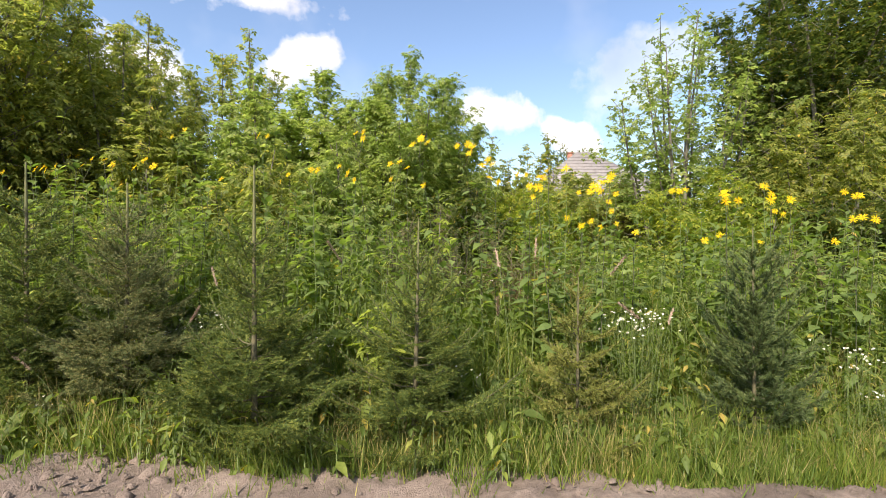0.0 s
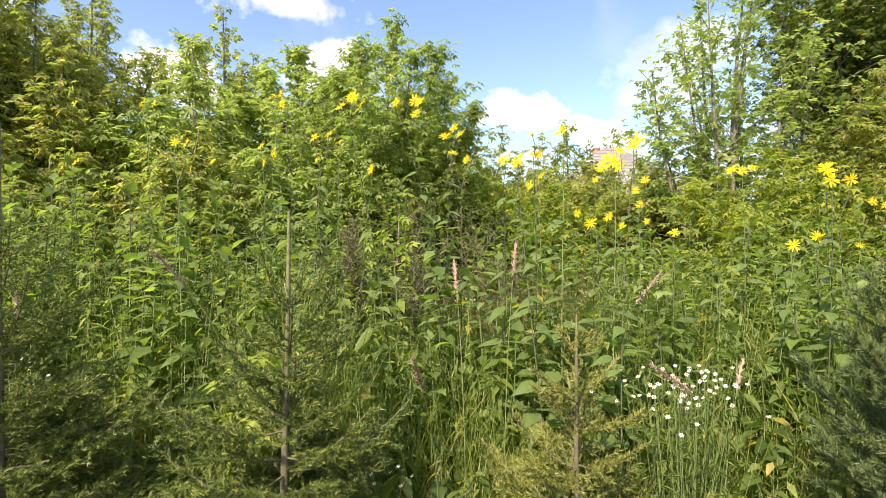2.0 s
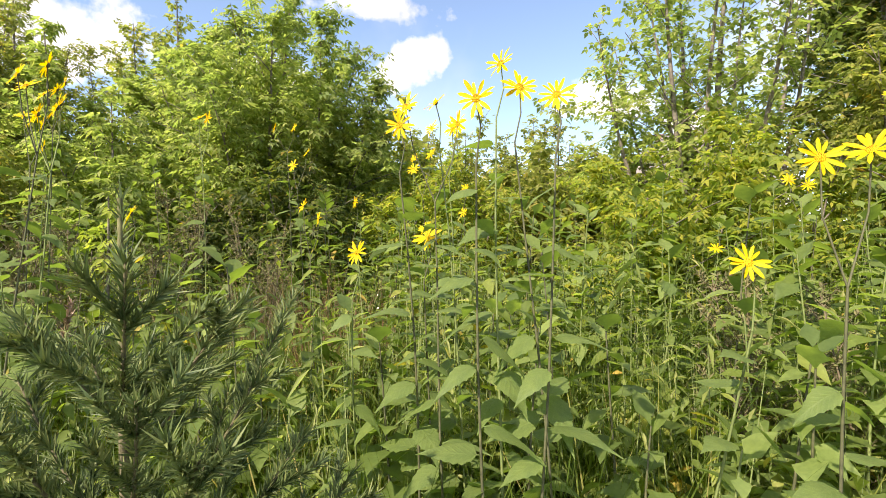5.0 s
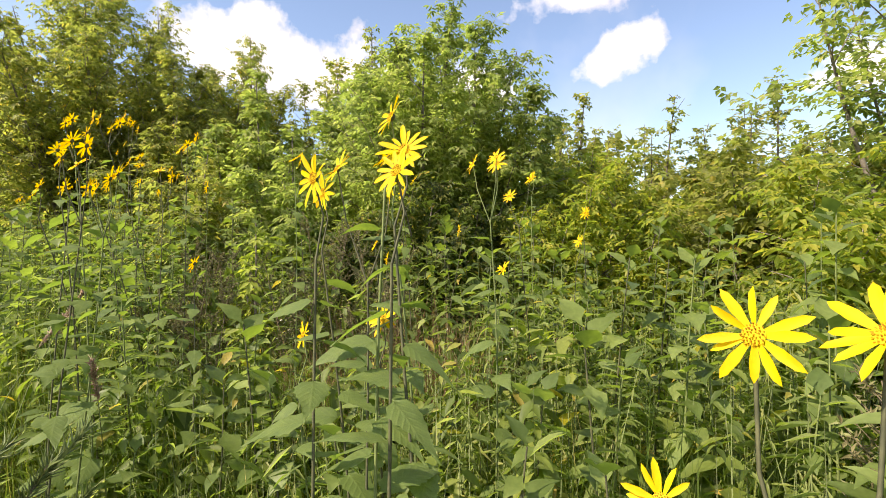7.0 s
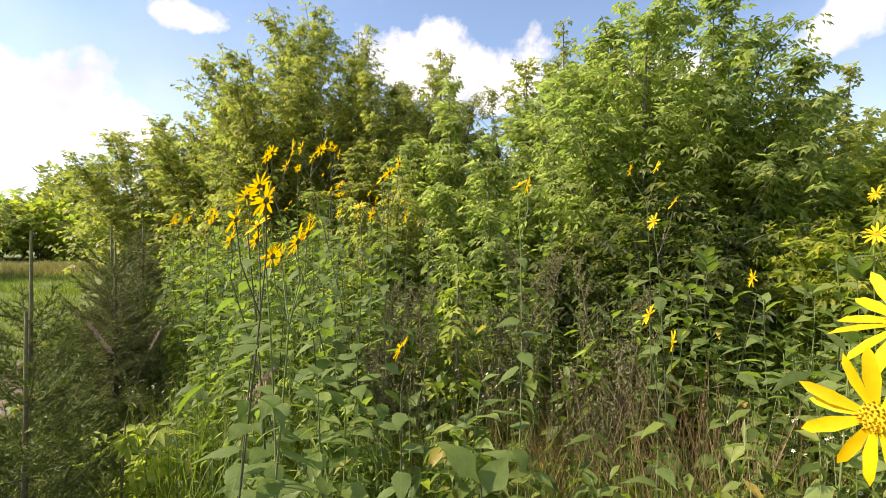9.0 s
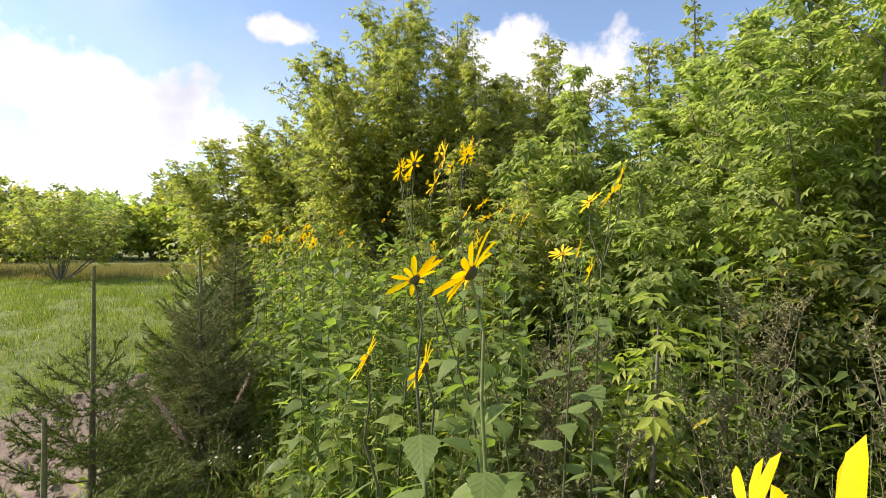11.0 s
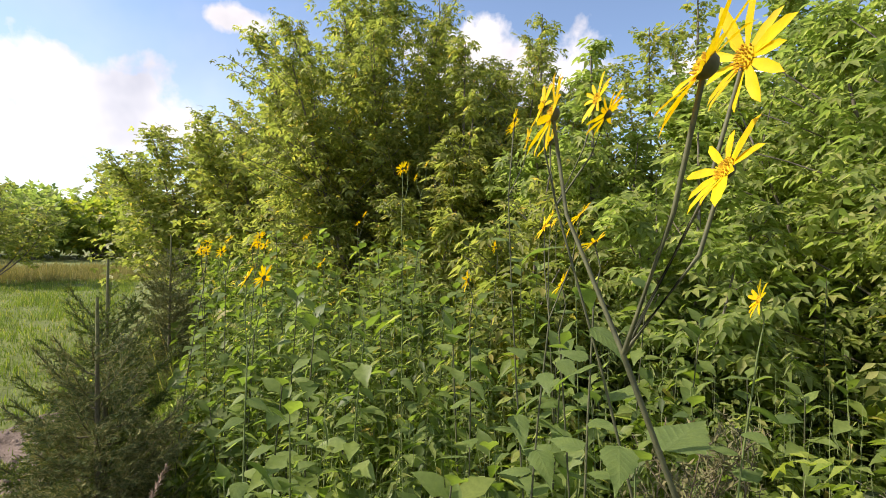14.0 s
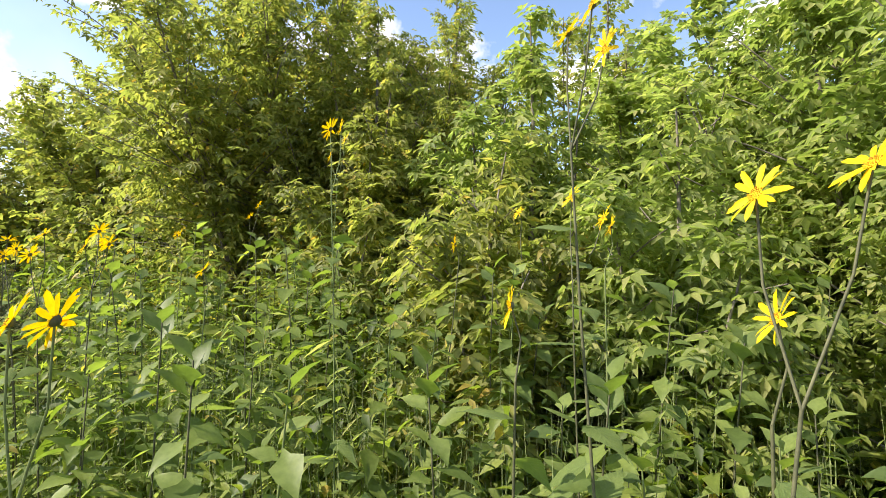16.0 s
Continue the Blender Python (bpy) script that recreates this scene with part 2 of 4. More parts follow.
MAT_SPRUCEBARK = plain("spruce_bark", (0.075, 0.066, 0.036), (0.17, 0.145, 0.08), 45.0, 0.9, 0.6, 0.004)
MAT_LEADER = plain("leader_bark", (0.1, 0.1, 0.042), (0.2, 0.19, 0.085), 45.0, 0.85, 0.5, 0.003)
MAT_PLUME = plain("seed_plume", (0.3, 0.2, 0.14), (0.52, 0.38, 0.28), 90.0, 0.95, 0.9, 0.004)
MAT_DRYSTEM = plain("dry_stem", (0.11, 0.085, 0.05), (0.2, 0.16, 0.1), 40.0, 0.9)
MAT_ROOF = plain("weathered_roof", (0.2, 0.178, 0.165), (0.31, 0.28, 0.262), 3.0, 0.9)
MAT_BRICK = plain("red_brick", (0.3, 0.13, 0.09), (0.42, 0.2, 0.14), 8.0, 0.9)
MAT_WALL = plain("plastered_wall", (0.5, 0.46, 0.4), (0.62, 0.58, 0.5), 2.0, 0.9)

MAT_GROUND, nt, bsdf, out = material("meadow_ground")
n1, n2 = noise_tex(nt, 0.35, 5.0), noise_tex(nt, 7.0, 6.0)
soft = ramp(nt, n1, [(0.3, (0.09, 0.125, 0.025)), (0.55, (0.14, 0.17, 0.04)), (0.75, (0.2, 0.2, 0.06))])
fine = ramp(nt, n2, [(0.25, (0.55, 0.6, 0.5)), (0.75, (1.35, 1.25, 1.2))])
nt.links.new(blend(nt, soft, fine, 1.0, "MULTIPLY"), bsdf.inputs["Base Color"])
bsdf.inputs["Roughness"].default_value = 0.95
bump(nt, bsdf, n2, 0.8, 0.05)

MAT_DIRT, nt, bsdf, out = material("dry_dirt")
n1, n2, n3 = noise_tex(nt, 1.1, 6.0), noise_tex(nt, 14.0, 8.0, 0.7), noise_tex(nt, 90.0, 3.0)
col = ramp(nt, n1, [(0.3, (0.17, 0.126, 0.1)), (0.55, (0.28, 0.213, 0.172)), (0.8, (0.42, 0.33, 0.27))])
col = blend(nt, col, ramp(nt, n2, [(0.3, (0.6, 0.58, 0.55)), (0.6, (1.1, 1.1, 1.1))]), 1.0, "MULTIPLY")
nt.links.new(col, bsdf.inputs["Base Color"])
bsdf.inputs["Roughness"].default_value = 0.95
both = nt.nodes.new("ShaderNodeMath")
nt.links.new(n2, both.inputs[0]), nt.links.new(n3, both.inputs[1])
bump(nt, bsdf, both.outputs[0], 0.8, 0.03)


# ---- mesh helpers ----
def mesh_of(name, V, F, mat, smooth=False):
    V, F = np.asarray(V, np.float32), np.asarray(F, np.int32)
    me = bpy.data.meshes.new(name)
    me.vertices.add(len(V))
    me.vertices.foreach_set("co", V.ravel())
    me.loops.add(F.size)
    me.loops.foreach_set("vertex_index", F.ravel())
    me.polygons.add(len(F))
    me.polygons.foreach_set("loop_start", np.arange(0, F.size, F.shape[1], dtype=np.int32))
    if smooth:
        me.polygons.foreach_set("use_smooth", np.ones(len(F), bool))
    me.update(calc_edges=True)
    me.materials.append(mat)
    return me


def part(name, V, F, mat, parent=None, label="", smooth=False):
    ob = new(name, mesh_of(name, V, F, mat, smooth))
    ob.parent = parent
    return tagged(ob, label) if label else ob


def thing(name, x, y, z, label, category, group="", kind=""):
    ob = new(name)
    ob.empty_display_size = 0.1
    ob.matrix_basis = pose(x, y, z)
    return tagged(ob, label, category, group, kind)


def join(pieces):
    Vs, Fs, at = [], [], 0
    for V, F in pieces:
        Vs.append(V), Fs.append(F + at)
        at += len(V)
    return np.concatenate(Vs), np.concatenate(Fs)


def unit(v):
    return v / np.maximum(np.linalg.norm(v, axis=-1, keepdims=True), 1e-9)


def tube(points, radii, sides=5):
    P, R = np.asarray(points, float), np.asarray(radii, float)
    T = unit(np.gradient(P, axis=0))
    ref = np.where(np.abs(T[:, 2:3]) > 0.9, [[1.0, 0, 0]], [[0, 0, 1.0]])
    A = unit(np.cross(T, ref))
    B = np.cross(T, A)
    w = np.arange(sides) * 2 * np.pi / sides
    V = (P[:, None] + R[:, None, None] * (np.cos(w)[None, :, None] * A[:, None] + np.sin(w)[None, :, None] * B[:, None])).reshape(-1, 3)
    F = []
    for i in range(len(P) - 1):
        for j in range(sides):
            a, b = i * sides + j, i * sides + (j + 1) % sides
            F += [(a, b, b + sides), (a, b + sides, a + sides)]
    return V, np.array(F)


def scatter(T, F, origin, way, size, up=(0, 0, 1), roll=None):
    """Copies of a small shape (its length along y, its face along z), joined: one at each origin, pointing along way."""
    y = unit(way)
    x = unit(np.cross(y, np.broadcast_to(np.asarray(up, float), y.shape)) + 1e-6)
    z = np.cross(x, y)
    if roll is not None:
        c, s = np.cos(roll)[:, None], np.sin(roll)[:, None]
        x, z = x * c + z * s, z * c - x * s
    size = np.asarray(size, float)
    size = size[:, None] if size.ndim == 1 else size
    S = T[None] * size[:, None, :]
    V = origin[:, None] + S[..., 0:1] * x[:, None] + S[..., 1:2] * y[:, None] + S[..., 2:3] * z[:, None]
    n, k = len(origin), len(T)
    return V.reshape(-1, 3), (F[None] + (np.arange(n) * k)[:, None, None]).reshape(-1, F.shape[1])


def leaflet(length, width, at=(0, 0), turn=0.0, droop=0.12):
    c, s = math.cos(turn), math.sin(turn)
    pts = np.array([(0, 0, 0), (width, 0.42 * length, 0.03), (0, length, -droop * length), (-width, 0.42 * length, 0.03)])
    out_pts = pts.copy()
    out_pts[:, 0] = pts[:, 0] * c + pts[:, 1] * s + at[0]
    out_pts[:, 1] = pts[:, 1] * c - pts[:, 0] * s + at[1]
    return out_pts, np.array([(0, 1, 2), (0, 2, 3)])


# ash-leaved maple: five leaflets on one stalk, one unit long
MAPLE_T, MAPLE_F = join([leaflet(0.6, 0.125, (0, 0.5), 0, 0.25), leaflet(0.55, 0.11, (0, 0.48), 0.9, 0.25), leaflet(0.55, 0.11, (0, 0.48), -0.9, 0.25),
                         leaflet(0.5, 0.1, (0, 0.2), 1.1, 0.25), leaflet(0.5, 0.1, (0, 0.2), -1.1, 0.25)])
MAPLE3_T, MAPLE3_F = join([leaflet(0.6, 0.2, (0, 0.45)), leaflet(0.58, 0.18, (0, 0.3), 1.05), leaflet(0.58, 0.18, (0, 0.3), -1.05)])
# broad toothed leaf of the tall sunflowers, folded along its rib
ARTI_T = np.array([(0, 0, 0), (0, 0.14, 0), (0.1, 0.2, 0.02), (0.3, 0.36, 0.06), (0.225, 0.62, 0.03), (0.1, 0.82, -0.04), (0, 1, -0.16),
                   (-0.1, 0.82, -0.04), (-0.225, 0.62, 0.03), (-0.3, 0.36, 0.06), (-0.1, 0.2, 0.02), (0, 0.42, -0.01), (0, 0.68, -0.04)])
ARTI_F = np.array([(1, 2, 11), (2, 3, 11), (3, 4, 11), (4, 12, 11), (4, 5, 12), (5, 6, 12), (6, 7, 12), (7, 8, 12), (8, 11, 12), (8, 9, 11), (9, 10, 11), (10, 1, 11), (0, 2, 1), (0, 1, 10)])
WEED_T = np.array([(0, 0, 0), (0.22, 0.33, 0.05), (0.14, 0.68, 0.0), (0, 1, -0.18), (-0.14, 0.68, 0.0), (-0.22, 0.33, 0.05), (0, 0.5, -0.03)])
WEED_F = np.array([(0, 1, 6), (1, 2, 6), (2, 3, 6), (3, 4, 6), (4, 5, 6), (5, 0, 6)])
LANCE_T = np.array([(0, 0, 0), (0.07, 0.4, 0.02), (0, 1, -0.2), (-0.07, 0.4, 0.02)])
LANCE_F = np.array([(0, 1, 2), (0, 2, 3)])
BLADE_T = np.array([(-0.5, 0, 0), (0.5, 0, 0), (-0.36, 0.5, 0.06), (0.36, 0.5, 0.06), (0, 1, 0.3)])
BLADE_F = np.array([(0, 1, 3), (0, 3, 2), (2, 3, 4)])
NEEDLE_T = np.array([(-0.5, 0, 0), (0.5, 0, 0), (0, 1, 0.06)])
NEEDLE_F = np.array([(0, 1, 2)])


# ---- ground ----
def smooth(a, b, v):
    t = np.clip((v - a) / (b - a), 0, 1)
    return t * t * (3 - 2 * t)


def ground_z(x, y):
    x, y = np.asarray(x, float), np.asarray(y, float)
    z = 0.8 * smooth(0.0, -13.0, x) + 0.38 * smooth(3.6, 5.2, y) * smooth(24, 14, y)
    z = z + 0.03 * np.sin(x * 1.3 + 0.6 * y) * np.sin(y * 1.7 - 0.4 * x) * smooth(60, 20, np.hypot(x, y))
    return z


def gz(x, y):
    return float(ground_z(x, y))


def dirt_edge(x):
    """The two edges of the bare strip along the row of spruces."""
    lo = 1.9 + 0.25 * np.sin(x * 0.9) + 0.12 * np.sin(x * 2.7 + 1) - 0.25 * smooth(-1.5, -5.0, x) + 2.2 * smooth(-5.0, -7.6, x)
    hi = 3.55 - 0.03 * x + 0.1 * np.sin(x * 2.1 + 0.5) + 0.06 * np.sin(x * 6.3)
    hi = np.minimum(hi, 3.7) - 0.2 * smooth(0.2, 1.8, x)
    return np.minimum(lo, hi - 0.06), hi


def grid_mesh(xs, ys):
    X, Y = np.meshgrid(xs, ys, indexing="ij")
    nx, ny = X.shape
    i = np.arange(nx * ny).reshape(nx, ny)
    F = np.stack([i[:-1, :-1], i[1:, :-1], i[1:, 1:], i[:-1, 1:]], -1).reshape(-1, 4)
    return X.ravel(), Y.ravel(), F


def spread(inner, step, far):
    a = list(np.arange(-inner, inner + 1e-6, step))
    v, s = inner, step
    while v < far:
        s *= 1.5
        v += s
        a = [-v] + a + [v]
    return np.array(a)


xs = spread(24, 0.4, 2500)
gx, gy, gf = grid_mesh(xs, xs)
ground = tagged(part("ground", np.stack([gx, gy, ground_z(gx, gy)], 1), gf, MAT_GROUND, smooth=True), "grassy meadow ground with uneven green turf", "ground", kind="structure")

sx = np.linspace(-9, 12, 300)
sv = np.linspace(0, 1, 26)
SX, SV = np.meshgrid(sx, sv, indexing="ij")
lo, hi = dirt_edge(SX)
SY = lo + (hi + 0.3 - lo) * SV
edge = np.minimum(SV, 1 - SV)
lump = np.array([noise.fractal(Vector((float(a) * 4.2, float(b) * 4.2, 3.0)), 0.55, 2.1, 5) for a, b in zip(SX.ravel(), SY.ravel())]).reshape(SX.shape)
SZ = ground_z(SX, SY) + smooth(0, 0.16, edge) * (0.035 - 0.02 * smooth(-2, -4, SX) + (0.05 - 0.01 * smooth(-2, -4, SX)) * np.maximum(lump, -0.3)) - 0.03 * (1 - smooth(0, 0.08, edge))
idx = np.arange(SX.size).reshape(SX.shape)
sf = np.stack([idx[:-1, :-1], idx[1:, :-1], idx[1:, 1:], idx[:-1, 1:]], -1).reshape(-1, 4)
tagged(part("dirt_track", np.stack([SX.ravel(), SY.ravel(), SZ.ravel()], 1), sf, MAT_DIRT, smooth=True), "bare dry grey-brown dirt track with lumps of soil", "track", kind="structure")



def soil_clods(x0, x1, y0, y1, n, seed):
    """Loose lumps of dry soil lying on the track."""
    rng = np.random.default_rng(seed)
    X = rng.uniform(x0, x1, n)
    lo, hi = dirt_edge(X)
    Y = lo + 0.1 + (hi - lo) * rng.uniform(0, 1, n) ** 0.8
    a = np.arange(6) * 1.0472
    T = np.concatenate([[(0, 0, 0.62)], np.stack([0.62 * np.cos(a), 0.62 * np.sin(a), 0.42 + 0 * a], 1), np.stack([np.cos(a + 0.4), np.sin(a + 0.4), -0.2 + 0 * a], 1)])
    T *= 1 + 0.16 * np.sin(np.arange(len(T)) * 4.7)[:, None]
    F = [(0, 1 + j, 1 + (j + 1) % 6) for j in range(6)]
    for j in range(6):
        b, c = 1 + j, 1 + (j + 1) % 6
        F += [(b, b + 6, c), (c, b + 6, c + 6)]
    S = 0.027 * np.exp(rng.normal(-0.4, 0.55, n))
    way = np.concatenate([rng.normal(0, 1, (n, 2)), rng.normal(0, 0.2, (n, 1))], 1)
    V, F = scatter(T, np.array(F), np.stack([X, Y, ground_z(X, Y) + 0.045], 1), way, S[:, None] * rng.uniform(0.6, 1.3, (n, 3)))
    return tagged(part("soil_clods", V, F, MAT_DIRT), "loose dry clods of grey-brown soil on the track", "soil", kind="stuff")


soil_clods(-8.5, -1.5, 1.8, 3.7, 1500, 57)
soil_clods(-2.5, 4.5, 1.8, 3.7, 260, 58)


# ---- trees ----
def maple(name, x, y, h, r, stems, branches, leaves, seed, mat, label, low=0.06, size=0.19, tip=0.03, category="tree", group="maples along the thicket"):
    """Many-stemmed ash-leaved maple: tapered limbs from one foot, side shoots, drooping compound leaves."""
    rng = np.random.default_rng(seed)
    z0 = gz(x, y)
    root = thing(name, x, y, z0 - 0.03, label, category, group)
    limbs, O, D, S = [], [], [], []
    for i in range(stems):
        a = i * 2.399 + rng.uniform(-0.3, 0.3)
        rho = r * math.sqrt((i + 0.2) / stems) * 0.9
        top = h * (1 - 0.36 * (rho / r) ** 2) * rng.uniform(0.88, 1.0) if i else h
        u = np.linspace(0, 1, 9)
        bend = rng.uniform(-0.12, 0.12, 2) * r
        P = np.stack([np.cos(a) * (0.06 + rho * u ** 0.75) + bend[0] * np.sin(u * 3.1), np.sin(a) * (0.06 + rho * u ** 0.75) + bend[1] * np.sin(u * 3.1), top * u], 1)
        thick = 0.011 * h * rng.uniform(0.5, 0.9) if i else 0.012 * h
        limbs.append(tube(P, thick * (1 - 0.93 * u) + 0.003, 6))
        n = branches
        ub = low + (0.995 - low) * rng.uniform(0, 1, n) ** 0.85
        base = np.stack([np.interp(ub, u, P[:, k]) for k in range(3)], 1)
        az = rng.uniform(0, 2 * np.pi, n)
        outward = np.stack([np.cos(az), np.sin(az)], 1) + 0.55 * np.array([[math.cos(a), math.sin(a)]]) * (rho / r)
        length = (0.8 * r * (1 - ub) ** 0.6 + 0.16 + tip * rng.uniform(0, 1, n)) * rng.uniform(0.45, 1.15, n)
        lift = 0.3 + 0.95 * ub + rng.normal(0, 0.3, n)
        way = unit(np.concatenate([outward, lift[:, None]], 1))
        for k in range(0, n, 5):
            s = np.linspace(0, 1, 4)[:, None]
            Q = base[k] + way[k] * length[k] * s - np.array([0, 0, 0.12]) * length[k] * s * s
            limbs.append(tube(Q, 0.004 + 0.006 * (1 - s[:, 0]) * min(1, length[k]), 3))
        t = rng.uniform(0.1, 1.05, (n, max(6, round(leaves * 0.82))))
        pos = base[:, None] + way[:, None] * (length[:, None] * t)[..., None]
        pos[..., 2] -= 0.12 * length[:, None] * t * t
        pos += rng.normal(0, 0.065, pos.shape) * np.minimum(1.0, 0.35 + 1.3 * (1 - ub))[:, None, None]
        ang = rng.uniform(0, 2 * np.pi, t.shape)
        d = 0.55 * way[:, None] + np.stack([np.cos(ang), np.sin(ang), rng.uniform(-1.7, -0.1, t.shape)], -1)
        few = (rng.uniform(0, 1, t.shape) < 1.25 - 0.75 * ub[:, None] ** 2).ravel()
        O.append(pos.reshape(-1, 3)[few]), D.append(d.reshape(-1, 3)[few])
        S.append((size * rng.uniform(0.6, 1.15, t.shape) * (0.75 + 0.25 * (1 - ub[:, None]))).ravel()[few])
        m = int(30 * top / 4)
        ut = rng.uniform(0.55, 1.01, m)
        at = rng.uniform(0, 2 * np.pi, m)
        O.append(np.stack([np.interp(ut, u, P[:, k]) for k in range(3)], 1) + rng.normal(0, 0.02, (m, 3)))
        D.append(np.stack([np.cos(at), np.sin(at), rng.uniform(-1.4, 0.2, m) + 0.8 * (ut > 0.96)], 1))
        S.append(size * rng.uniform(0.6, 1.1, m) * (1.35 - 0.7 * ut))
    O, D, S = np.concatenate(O), np.concatenate(D), np.concatenate(S)
    keep = O[:, 2] > 0.1
    O, D, S = O[keep], D[keep], S[keep]
    part("trunk", *join(limbs), MAT_BARK, root, "thin grey-brown stems and limbs", True)
    five = y < 10.5 and x > -9
    V, F = scatter(MAPLE_T if five else MAPLE3_T, MAPLE_F if five else MAPLE3_F, O, D, S * (1.06 if five else 1.2), roll=rng.uniform(-0.5, 0.5, len(O)))
    part("crown", V, F, mat, root)
    return root


TALL = "tall bushy maple with dense green compound leaves"
maple("maple_tree", -7.2, 7.6, 6.1, 2.5, 20, 105, 15, 1, MAT_MAPLE, "large dense rounded maple with dark lower boughs", group="maples along the thicket")
maple("maple_tree", -6.2, 10.0, 5.6, 1.7, 12, 80, 14, 2, MAT_MAPLE, TALL)
maple("maple_tree", -10.6, 6.6, 5.0, 2.0, 13, 80, 14, 3, MAT_MAPLE, TALL)
maple("maple_tree", -13.2, 5.2, 4.4, 2.3, 13, 75, 14, 4, MAT_MAPLE, "maple at the end of the thicket beside the meadow")
maple("maple_tree", -5.3, 12.6, 6.6, 1.7, 9, 70, 12, 5, MAT_MAPLE, "slender maple with upright pointed shoots", tip=0.1)
maple("maple_tree", -0.9, 9.9, 5.0, 1.9, 17, 90, 18, 6, MAT_PALE, "many-stemmed maple with upright feathery shoots", tip=0.08, size=0.19)
maple("maple_sapling", -3.4, 8.3, 4.0, 0.85, 5, 60, 12, 7, MAT_PALE, "young light-green maple with large leaves", size=0.24)
maple("maple_sapling", -1.9, 7.9, 2.9, 0.9, 6, 50, 12, 8, MAT_PALE, "young light-green maple with large leaves", size=0.22)
maple("maple_sapling", -4.6, 7.4, 3.0, 1.0, 6, 50, 12, 9, MAT_MAPLE, "young maple among tall weeds", size=0.22)
maple("maple_tree", -2.9, 10.8, 5.0, 1.5, 12, 80, 17, 28, MAT_PALE, "many-stemmed maple with upright feathery shoots", tip=0.08, size=0.2)
maple("maple_tree", 5.3, 10.8, 6.5, 1.9, 13, 50, 13, 10, MAT_PALE, "thin airy maple with sparse leaves", tip=0.35, size=0.16)
maple("maple_tree", 9.5, 12.6, 9.8, 3.5, 22, 125, 20, 11, MAT_DARK, "very tall dense dark maple")
maple("maple_tree", 7.3, 9.4, 4.3, 1.7, 11, 75, 13, 12, MAT_MAPLE, "bushy maple with bright outer leaves")
maple("maple_shrub", 4.5, 8.5, 2.55, 1.4, 9, 60, 12, 13, MAT_YELLOW, "low yellowing maple shrub", category="shrub")
maple("maple_shrub", 1.6, 9.8, 2.6, 1.3, 8, 55, 12, 14, MAT_YELLOW, "low yellowing maple shrub", category="shrub")
maple("maple_tree", 2.9, 15.2, 4.8, 1.4, 8, 55, 11, 15, MAT_MAPLE, "slender maple at the back of the thicket")
maple("maple_tree", -0.6, 14.6, 4.9, 1.3, 8, 55, 11, 16, MAT_MAPLE, "slender maple at the back of the thicket")
maple("maple_tree", 1.2, 14.8, 4.6, 1.3, 7, 50, 11, 17, MAT_MAPLE, "small maple at the back of the thicket")
maple("maple_tree", 3.7, 13.4, 3.3, 1.2, 8, 50, 11, 18, MAT_MAPLE, "small maple at the back of the thicket")
# dark leaf colour here stands in for the shade under the right-hand maple
maple("maple_shrub", 6.2, 7.2, 2.2, 1.1, 7, 50, 12, 19, MAT_DARK, "low maple shrub beside the weeds", category="shrub")
maple("maple_shrub", 2.7, 11.6, 3.0, 1.4, 9, 60, 12, 22, MAT_MAPLE, "bushy maple shrub filling the gap", category="shrub")
maple("maple_shrub", 5.0, 12.0, 3.1, 1.3, 9, 60, 12, 27, MAT_MAPLE, "bushy maple shrub filling the gap", category="shrub")
maple("maple_shrub", 4.0, 12.4, 3.2, 1.4, 9, 60, 12, 23, MAT_MAPLE, "bushy maple shrub filling the gap", category="shrub")
maple("maple_shrub", 0.6, 11.8, 3.1, 1.4, 9, 60, 12, 24, MAT_YELLOW, "bushy yellowing maple shrub", category="shrub")
maple("maple_shrub", -2.6, 7.2, 2.6, 0.9, 7, 50, 12, 25, MAT_MAPLE, "low maple shrub among the weeds", category="shrub", size=0.2)
# shade beneath the maples is put into this shrub's dark leaf colour
maple("maple_shrub", 0.2, 8.2, 2.3, 1.0, 8, 55, 12, 26, MAT_DARK, "low maple shrub among the weeds", category="shrub")
maple("maple_tree", -5.4, 8.1, 4.5, 1.3, 10, 70, 14, 29, MAT_MAPLE, "maple filling the side of the thicket")
maple("elder_sapling", -0.52, 4.3, 1.05, 0.18, 2, 5, 8, 41, MAT_LIME, "small sapling with pale yellow-green leaves", size=0.2, category="sapling", group="pale saplings")
maple("elder_sapling", -0.15, 6.25, 1.75, 0.28, 2, 8, 9, 42, MAT_LIME, "small sapling with pale yellow-green leaves", size=0.2, category="sapling", group="pale saplings")
maple("maple_tree", -9.5, 11.5, 5.6, 1.9, 10, 60, 11, 20, MAT_DARK, TALL)
maple("maple_tree", -3.2, 14.5, 5.2, 1.5, 8, 55, 11, 21, MAT_MAPLE, "slender maple at the back of the thicket")


